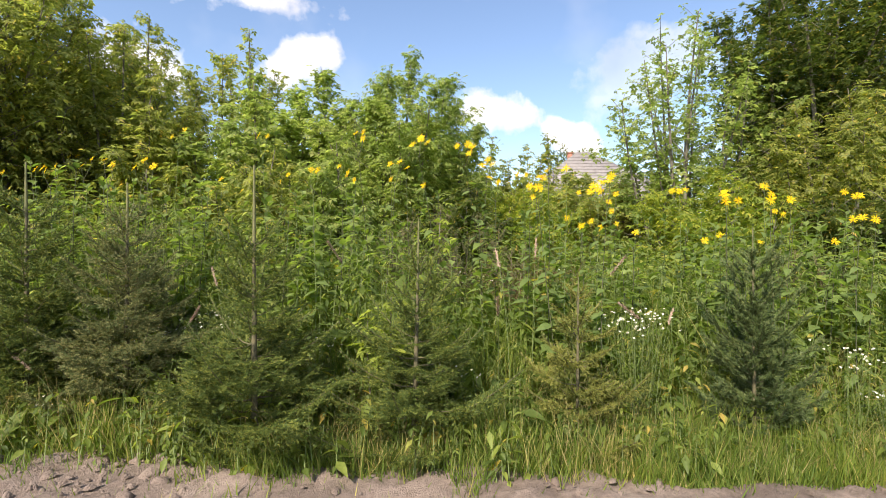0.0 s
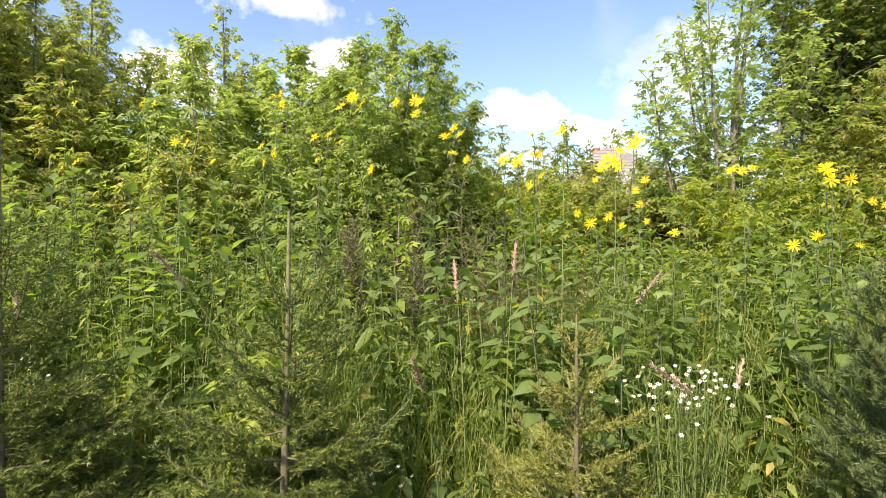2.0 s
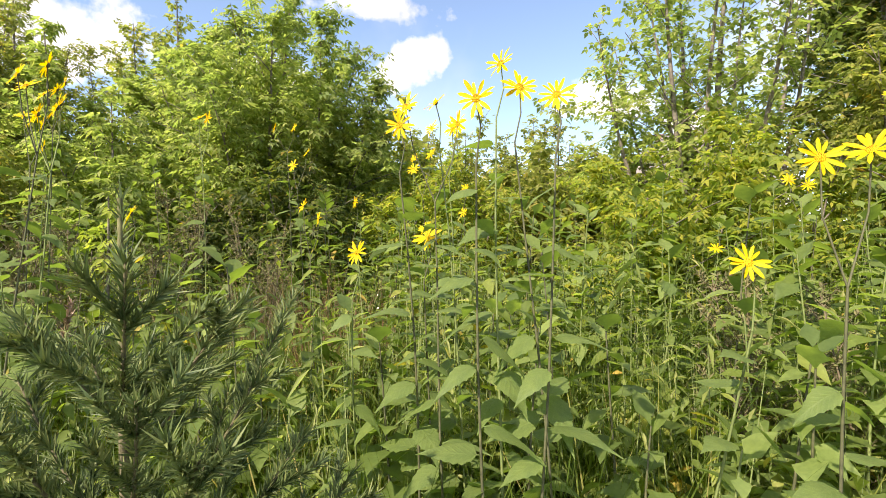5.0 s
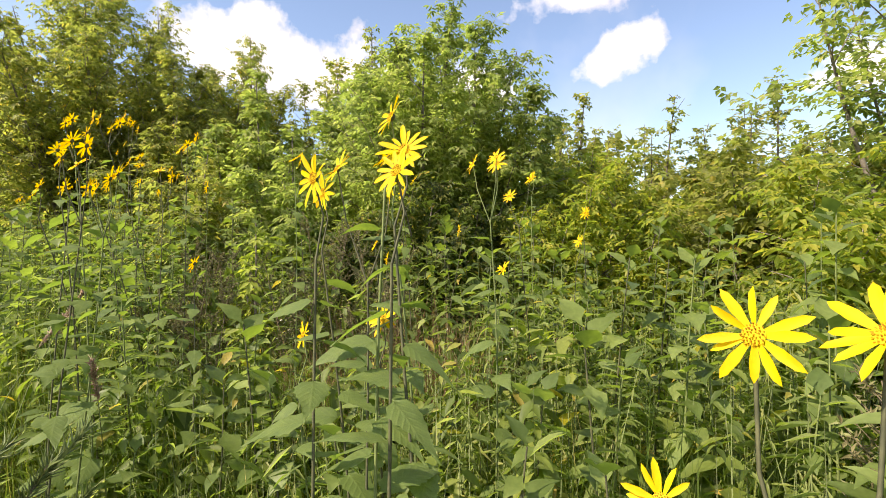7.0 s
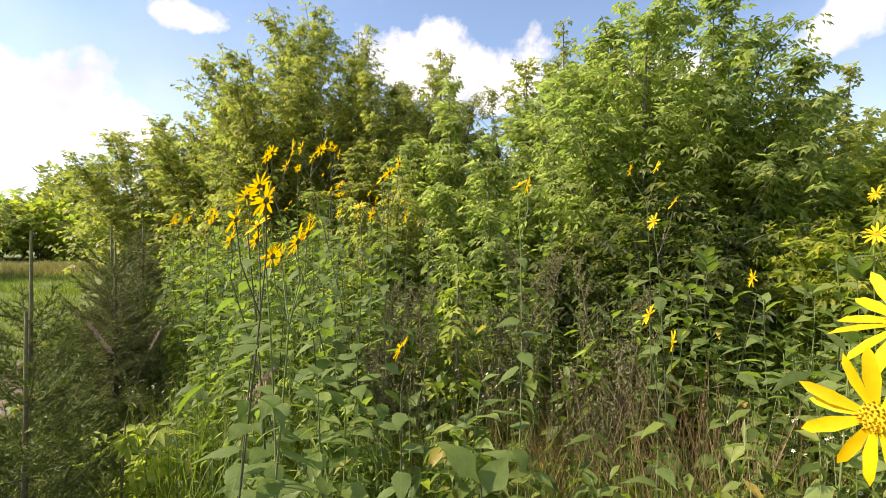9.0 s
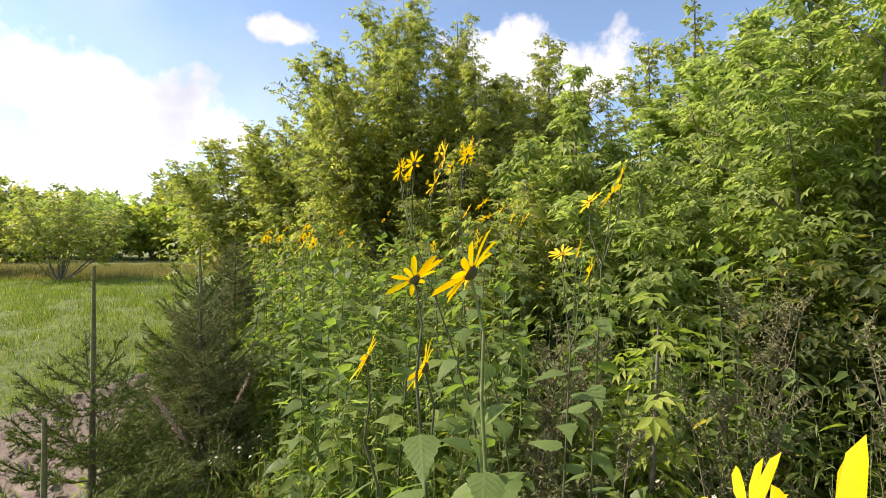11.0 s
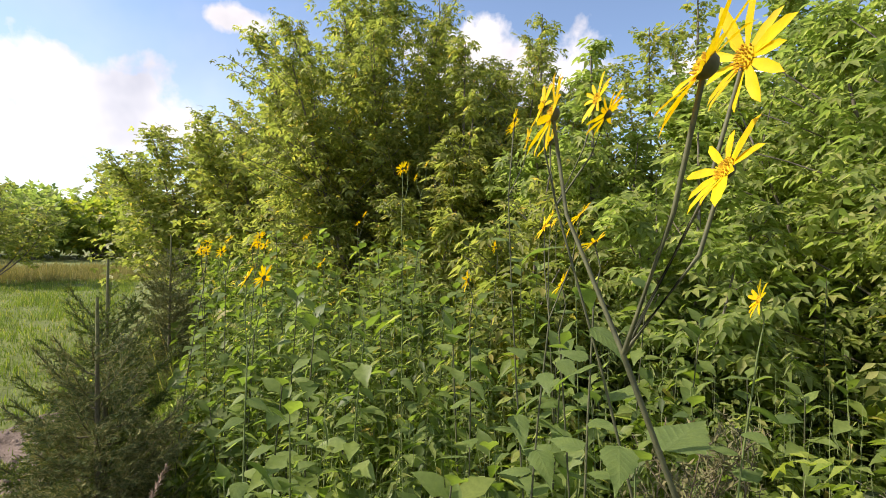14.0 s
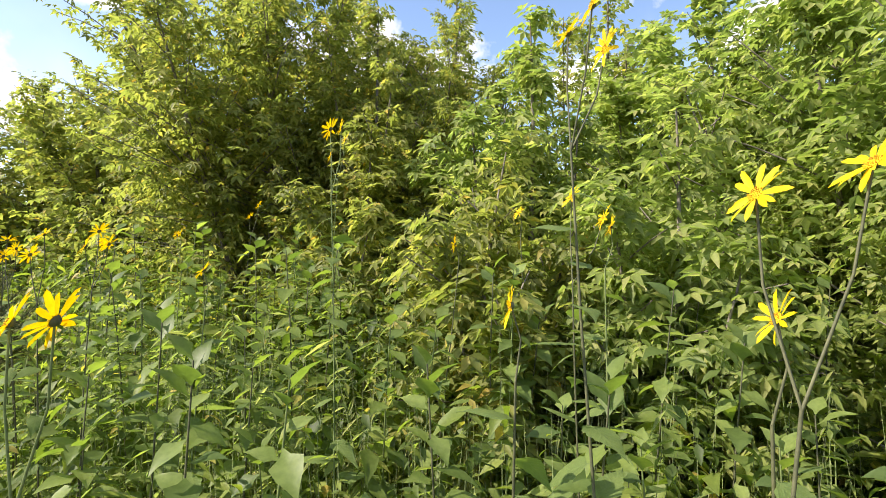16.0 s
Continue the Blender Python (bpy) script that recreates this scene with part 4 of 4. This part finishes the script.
def disc_mesh():
    """Flower centre: a low dome set with small upright florets."""
    rng = np.random.default_rng(5)
    k = np.arange(42)
    rad, a = 0.0092 * np.sqrt((k + 0.5) / 42), k * 2.39996
    O = np.stack([rad * np.cos(a), rad * np.sin(a), 0.0032 * (1 - (rad / 0.0095) ** 2)], 1)
    D = np.stack([0.5 * rad / 0.0092 * np.cos(a), 0.5 * rad / 0.0092 * np.sin(a), np.ones(42)], 1) + rng.normal(0, 0.15, (42, 3))
    T = np.array([(0.42, 0, 0), (-0.21, 0, 0.36), (-0.21, 0, -0.36), (0.3, 0.7, 0), (-0.15, 0.7, 0.26), (-0.15, 0.7, -0.26), (0, 1, 0)])
    TF = np.array([(0, 1, 4), (0, 4, 3), (1, 2, 5), (1, 5, 4), (2, 0, 3), (2, 3, 5), (3, 4, 6), (4, 5, 6), (5, 3, 6)])
    h = rng.uniform(0.0022, 0.004, 42)
    V, F = scatter(T, TF, O, D, np.stack([np.full(42, 0.0024), h, np.full(42, 0.0024)], 1), up=(0, 1, 0))
    ring = np.arange(12) * 0.5236
    bed = np.concatenate([[(0, 0, 0.0036)], np.stack([0.0094 * np.cos(ring), 0.0094 * np.sin(ring), 0.0008 + 0 * ring], 1)])
    V, F = join([(V, F), (bed, np.array([(0, 1 + j, 1 + (j + 1) % 12) for j in range(12)]))])
    return mesh_of("flower", V, F, MAT_FLORET, False)


DISC = disc_mesh()
CALYX = dome("calyx", 0.0085, 0.007, MAT_STEM, 3, 8, True)
SUNFACE = Vector((-0.56, -0.68, 0.46))


def sunflower(x, y, top, heads, seed, facing=SUNFACE, lean=None):
    """One tall plant: dark stem, a fork of flower stalks, leaves up the stem, flower heads turned to the sun."""
    rng = np.random.default_rng(seed)
    g = gz(x, y)
    h = top - g
    bx, by = lean or rng.normal(0, 0.05 * h, 2)
    bow = 2.2 if lean else 1.4
    label = "tall yellow sunflower plant with several open flower heads" if heads > 1 else "tall yellow sunflower plant with one open flower head"
    root = thing("sunflower_plant", x + bx, y + by, g - 0.02, label, "flower", "tall yellow sunflowers")
    u = np.linspace(0, 1, 8)
    tip = h - 0.12 - (0.06 if lean else 0.1) * (heads > 1)
    P = np.stack([-bx * u ** bow + 0.012 * np.sin(u * 5 + seed), -by * u ** bow + 0.012 * np.cos(u * 4 + seed), tip * u + 0.0], 1)
    pieces = [tube(P, 0.0052 - 0.0028 * u, 6)]
    ends = []
    for k in range(heads):
        a = k * 2.4 + rng.uniform(0, 1.2)
        rad = (0.03 + 0.05 * rng.uniform()) * (heads > 1) * (1.15 if lean else 1.0)
        e = np.array([-bx + math.cos(a) * rad, -by + math.sin(a) * rad, h + 0.02 + rng.uniform(-0.06, 0.05) * (heads > 1)])
        mid = P[-1] * 0.45 + e * 0.55 + np.array([math.cos(a), math.sin(a), 0]) * 0.015
        pieces.append(tube([P[-1], mid, e], [0.0022, 0.0018, 0.0018], 5))
        ends.append(e)
    part("stem", *join(pieces), MAT_STEM if lean or seed % 3 else MAT_GREENSTEM, root, "upright dark stem", True)
    n = int(9 + 6 * h)
    for k in range(n):
        f = 0.2 + 0.78 * (k + 0.5) / n
        p = [np.interp(f, u, P[:, c]) for c in range(3)]
        a = k * 2.1 + rng.normal(0, 0.3)
        size = 0.185 * (1.15 - 0.8 * f) * rng.uniform(0.75, 1.2) + 0.03
        leaf = new("leaf", LEAVES[int(rng.integers(8))])
        leaf.parent = root
        leaf.matrix_basis = pose(*p, 0, 0, math.degrees(a)) @ pose(0, 0, 0, math.degrees(rng.uniform(-0.45, 0.4)), math.degrees(rng.uniform(-0.3, 0.3)), 0) @ Matrix.Scale(size, 4)
    for e in ends:
        face = (facing + Vector(rng.normal(0, 0.22, 3))).normalized()
        flower = new("flower", DISC)
        flower.parent = root
        flower.matrix_basis = Matrix.Translation(Vector(e)) @ face.to_track_quat("Z", "Y").to_matrix().to_4x4() @ Matrix.Scale(float(rng.uniform(0.9, 1.15)), 4)
        for name, me in (("petals", PETALS[int(rng.integers(5))]), ("calyx", CALYX)):
            o = new(name, me)
            o.parent = flower
            o.matrix_basis = pose(0, 0, 0, 0, 0, float(rng.uniform(0, 360)))
    return root


# plants that stand by the track side: x, y, height of the flowers, flower heads
NORTH = [
    (-5.36, 7.2, 2.93, 2), (-4.6, 6.4, 2.74, 2), (-3.0, 5.12, 2.5, 3), (-2.38, 5.4, 2.37, 1), (-2.08, 6.43, 2.48, 1), (-2.17, 7.0, 2.66, 1), (-3.5, 6.6, 3.15, 2), (-1.22, 6.15, 2.61, 2),
    (-0.93, 5.7, 2.92, 3), (-0.21, 5.97, 2.38, 1), (0.57, 5.27, 2.36, 2), (1.1, 6.77, 2.68, 2), (1.16, 5.78, 2.45, 2), (2.43, 7.16, 2.17, 1), (2.45, 7.0, 1.98, 1), (1.99, 7.25, 2.45, 1),
    (1.69, 6.74, 2.05, 1), (1.73, 9.5, 2.3, 1), (2.64, 5.55, 2.28, 3), (4.6, 6.8, 2.13, 2), (4.25, 5.2, 2.2, 3), (3.95, 6.2, 1.72, 1),
]
# plants that the walker passes among the weeds
AMONG = [
    (3.62, 4.35, 1.9, 2), (3.95, 4.57, 1.9, 1), (3.5, 4.46, 1.7, 1), (3.12, 4.48, 2.07, 1), (3.03, 4.6, 2.13, 1), (2.98, 4.62, 2.2, 1), (2.94, 4.47, 2.07, 1), (2.76, 4.76, 2.1, 2), (2.75, 4.86, 2.18, 1),
    (2.68, 4.71, 2.08, 1), (2.72, 4.88, 1.76, 1), (2.52, 4.78, 1.71, 1), (1.81, 5.83, 1.9, 2), (1.52, 4.57, 2.25, 3), (1.46, 4.66, 2.21, 4), (1.42, 5.04, 1.86, 1), (1.28, 6.65, 2.38, 2),
    (2.38, 6.13, 1.83, 1), (2.26, 6.54, 2.3, 2),
]
DEEPER = [
    (0.92, 4.71, 2.2, 1), (1.17, 4.66, 2.37, 1), (1.0, 4.66, 2.35, 1), (0.5, 5.47, 2.57, 3), (-1.22, 4.86, 2.36, 2), (-3.2, 4.82, 2.43, 3),
    (-2.96, 4.92, 2.46, 2), (-2.08, 5.76, 2.9, 2), (-0.96, 5.54, 2.38, 1), (-0.56, 5.61, 2.4, 1), (-1.2, 6.3, 2.55, 1), (-0.5, 5.53, 2.55, 2), (-0.38, 5.55, 2.52, 1), (-5.4, 6.0, 2.5, 2),
    (-7.1, 5.63, 2.45, 2), (-3.79, 4.84, 2.44, 2), (-4.3, 5.3, 2.5, 2),
]
# plants leaning out of the stand towards the sun, with the offset of the foot
LEANING = [(0.83, 4.64, 2.2, 1, (0.02, 0.24)), (0.25, 4.955, 2.63, 4, (0.2, 0.32)), (-0.22, 5.3, 2.79, 4, (0.2, 0.26))]
for k, (fx, fy, ft, fn) in enumerate(NORTH + AMONG + DEEPER):
    sunflower(fx, fy, ft, fn, 300 + k, SUNFACE if fx < 2.2 else Vector((-0.2, -0.85, 0.35)))
for k, (fx, fy, ft, fn, lean) in enumerate(LEANING):
    sunflower(fx, fy, ft, fn, 400 + k, SUNFACE, lean)


def weed_plant(x, y, h, seed):
    """Tall plant without flowers: stem and broad leaves."""
    rng = np.random.default_rng(seed)
    root = thing("broadleaf_weed", x, y, gz(x, y) - 0.02, "tall green broad-leaved weed without flowers", "weed", "broad-leaved weeds")
    u = np.linspace(0, 1, 6)
    P = np.stack([0.05 * h * u ** 2, 0.02 * np.sin(u * 4 + seed), h * u], 1)
    part("stem", *tube(P, 0.0075 - 0.005 * u, 5), MAT_STEM if seed % 2 else MAT_GREENSTEM, root, "", True)
    n = int(26 * h)
    f = np.linspace(0.14, 1.0, n)
    O = np.stack([np.interp(f, u, P[:, c]) for c in range(3)], 1)
    a = np.arange(n) * 1.9 + rng.normal(0, 0.3, n)
    D = np.stack([np.cos(a), np.sin(a), rng.uniform(-0.55, 0.45, n) + 0.9 * (f > 0.94)], 1)
    V, F = scatter(ARTI_T, ARTI_F, O, D, (0.175 * (1.15 - 0.65 * f) + 0.02) * rng.uniform(0.65, 1.25, n), roll=rng.uniform(-0.4, 0.4, n))
    part("foliage", V, F, MAT_ARTI, root)
    return root


rng = np.random.default_rng(7)
WEEDS = {}
count = 0
for k in range(900):
    wx, wy = rng.uniform(-5.0, 6.4), rng.uniform(4.7, 8.2)
    if count >= 285 or math.hypot(wx - 3.2, wy - 4.1) < 0.35 or math.hypot(wx - 1.2, wy - 6.3) < 0.5:
        continue
    hh = float(stand_height(wx, wy)) * rng.uniform(0.72, 1.12)
    key = max(4, min(9, round(hh / 0.22))), int(rng.integers(3))
    count += 1
    if key not in WEEDS:
        WEEDS[key] = weed_plant(wx, wy, key[0] * 0.22, 500 + key[0] * 3 + key[1])
    else:
        copy_thing(WEEDS[key], pose(wx, wy, gz(wx, wy) - 0.02, 0, 0, float(rng.uniform(0, 360))))


# ---- smaller plants ----
def daisy_meshes():
    k = 12
    a = np.arange(k) * 6.283 / k
    ring = np.stack([np.cos(a), np.sin(a), 0 * a], 1) * 0.0125
    V = np.concatenate([ring * np.where(np.arange(k) % 2, 0.5, 1.0)[:, None], [[0, 0, 0.001]]])
    petals = mesh_of("petals", V, np.array([(i, (i + 1) % k, k) for i in range(k)]), MAT_WHITE)
    V, F = tube([(0, 0, 0), (0.02, 0, 0.5), (0, 0, 1)], [0.0022, 0.0017, 0.0013], 3)
    return petals, dome("disc", 0.0042, 0.003, MAT_DISC, 2, 6), mesh_of("stem", V, F, MAT_GREENSTEM)


DAISY = daisy_meshes()


def daisy_clump(x, y, h, r, n, seed):
    rng = np.random.default_rng(seed)
    root = thing("daisy_clump", x, y, gz(x, y) - 0.01, "clump of small white daisies among the grass", "flower", "white daisies")
    E = np.concatenate([rng.normal(0, r, (n, 2)), h * rng.uniform(0.84, 1.04, (n, 1))], 1)
    for e in E:
        foot = Vector((e[0] * 0.4, e[1] * 0.4, 0))
        rise = Vector(e) - foot
        stem = new("stem", DAISY[2])
        stem.parent = root
        stem.matrix_basis = Matrix.Translation(foot) @ rise.to_track_quat("Z", "Y").to_matrix().to_4x4() @ Matrix.Diagonal((1, 1, rise.length, 1))
        face = (Vector((-0.3, -0.4, 0.8)) + Vector(rng.normal(0, 0.2, 3))).normalized()
        petals = new("petals", DAISY[0])
        petals.parent = root
        petals.matrix_basis = Matrix.Translation(Vector(e)) @ face.to_track_quat("Z", "Y").to_matrix().to_4x4()
        disc = new("disc", DAISY[1])
        disc.parent = petals
    lf = rng.uniform(0.1, 0.9, n * 14)
    i = rng.integers(0, n, n * 14)
    O = E[i] * np.stack([0.4 + 0.6 * lf, 0.4 + 0.6 * lf, lf], 1)
    V, F = scatter(LANCE_T, LANCE_F, O, rng.normal(0, 1, O.shape) + [0, 0, 0.3], rng.uniform(0.03, 0.08, len(O)))
    tagged(part("leaves", V, F, MAT_GRASS, root), kind="stuff")
    return root


for k, (dx, dy, dh, dr, dn) in enumerate(((1.58, 4.12, 1.02, 0.13, 46), (1.75, 4.3, 0.95, 0.1, 24), (-2.05, 3.95, 0.42, 0.08, 10), (3.3, 4.0, 0.8, 0.16, 30), (3.45, 3.75, 0.55, 0.14, 24),
                                          (-2.0, 4.5, 0.75, 0.16, 26), (-2.5, 4.45, 0.6, 0.14, 22), (0.3, 6.5, 0.9, 0.18, 34), (1.9, 7.0, 1.0, 0.14, 26), (-0.9, 4.7, 0.5, 0.14, 16), (0.2, 4.25, 0.5, 0.1, 14), (-3.0, 3.85, 0.35, 0.1, 10))):
    daisy_clump(dx, dy, dh, dr, dn, 700 + k)


def plume_grass(x, y, h, lean, seed):
    rng = np.random.default_rng(seed)
    root = thing("plume_grass", x, y, gz(x, y) - 0.01, "reed grass stalk with a drooping brown seed plume", "grass", "plumed grasses")
    u = np.linspace(0, 1, 8)
    a = rng.uniform(0, 6.283)
    P = np.stack([math.cos(a) * lean * u ** 2.2, math.sin(a) * lean * u ** 2.2, h * (u - 0.12 * lean * u ** 4)], 1)
    part("stalk", *tube(P, 0.003 - 0.0015 * u, 4), MAT_GREENSTEM, root)
    n = 200
    f = rng.uniform(0.85, 1.0, n)
    O = np.stack([np.interp(f, u, P[:, c]) for c in range(3)], 1)
    way = P[-1] - P[-2]
    D = unit(way[None]) + rng.normal(0, 0.32, (n, 3))
    V, F = scatter(LANCE_T, LANCE_F, O, D, 0.034 * rng.uniform(0.5, 1.2, n), roll=rng.uniform(0, 6.28, n))
    part("plume", V, F, MAT_PLUME, root, "feathery pinkish-brown plume")
    return root


for k, (gx_, gy_, gh, gl) in enumerate(((0.62, 4.35, 1.55, 0.3), (0.82, 4.42, 1.62, 0.22), (0.5, 4.15, 1.25, 0.3), (1.72, 4.0, 1.12, 0.45), (2.05, 4.15, 1.2, 0.4), (-1.8, 4.3, 1.3, 0.25), (-2.9, 3.9, 0.7, 0.2), (-0.6, 4.55, 1.5, 0.3), (1.3, 4.75, 1.35, 0.25), (-2.2, 4.0, 1.1, 0.2))):
    plume_grass(gx_, gy_, gh, gl * 1.7, 740 + k)


def mugwort(x, y, h, seed, mat, label):
    """Twiggy brown-grey plant with branching seed sprays."""
    rng = np.random.default_rng(seed)
    root = thing("mugwort_plant", x, y, gz(x, y) - 0.01, label, "weed", "mugwort plants")
    wood, O, D = [], [], []
    for s in range(4):
        a = rng.uniform(0, 6.283)
        e = np.array([math.cos(a) * 0.16 * h, math.sin(a) * 0.16 * h, h * rng.uniform(0.8, 1.0)])
        wood.append(tube([(0, 0, 0), e * [0.35, 0.35, 0.5], e], [0.006, 0.005, 0.002], 5))
        for q in range(26):
            f = rng.uniform(0.3, 1.0)
            p = e * np.array([f ** 1.4, f ** 1.4, f])
            b = rng.uniform(0, 6.283)
            l = 0.28 * h * (1.1 - f) + 0.05
            t = p + np.array([math.cos(b) * l * 0.7, math.sin(b) * l * 0.7, l * 0.8])
            wood.append(tube([p, t], [0.0022, 0.0012], 3))
            w = rng.uniform(0.1, 1.0, 26)[:, None]
            O.append(p * (1 - w) + t * w), D.append(rng.normal(0, 1, (26, 3)) + [0, 0, 0.5])
    part("stem", *join(wood), MAT_DRYSTEM, root)
    O, D = np.concatenate(O), np.concatenate(D)
    V, F = scatter(LANCE_T * [2.2, 1, 1], LANCE_F, O, D, rng.uniform(0.012, 0.035, len(O)), roll=rng.uniform(0, 6.28, len(O)))
    part("sprays", V, F, mat, root)
    return root


MUG = "twiggy grey-brown mugwort with dry seed sprays"
for k, (mx, my, mh) in enumerate(((-0.62, 6.0, 1.7), (-0.25, 6.2, 1.55), (0.25, 6.45, 1.5), (0.95, 6.6, 1.3), (-0.1, 7.0, 1.8), (3.95, 5.6, 1.25), (4.25, 5.4, 1.2), (-0.4, 5.7, 1.25), (0.75, 7.0, 1.7), (0.2, 5.75, 1.25))):
    mugwort(mx, my, mh, 770 + k, MAT_MUGWORT, MUG)
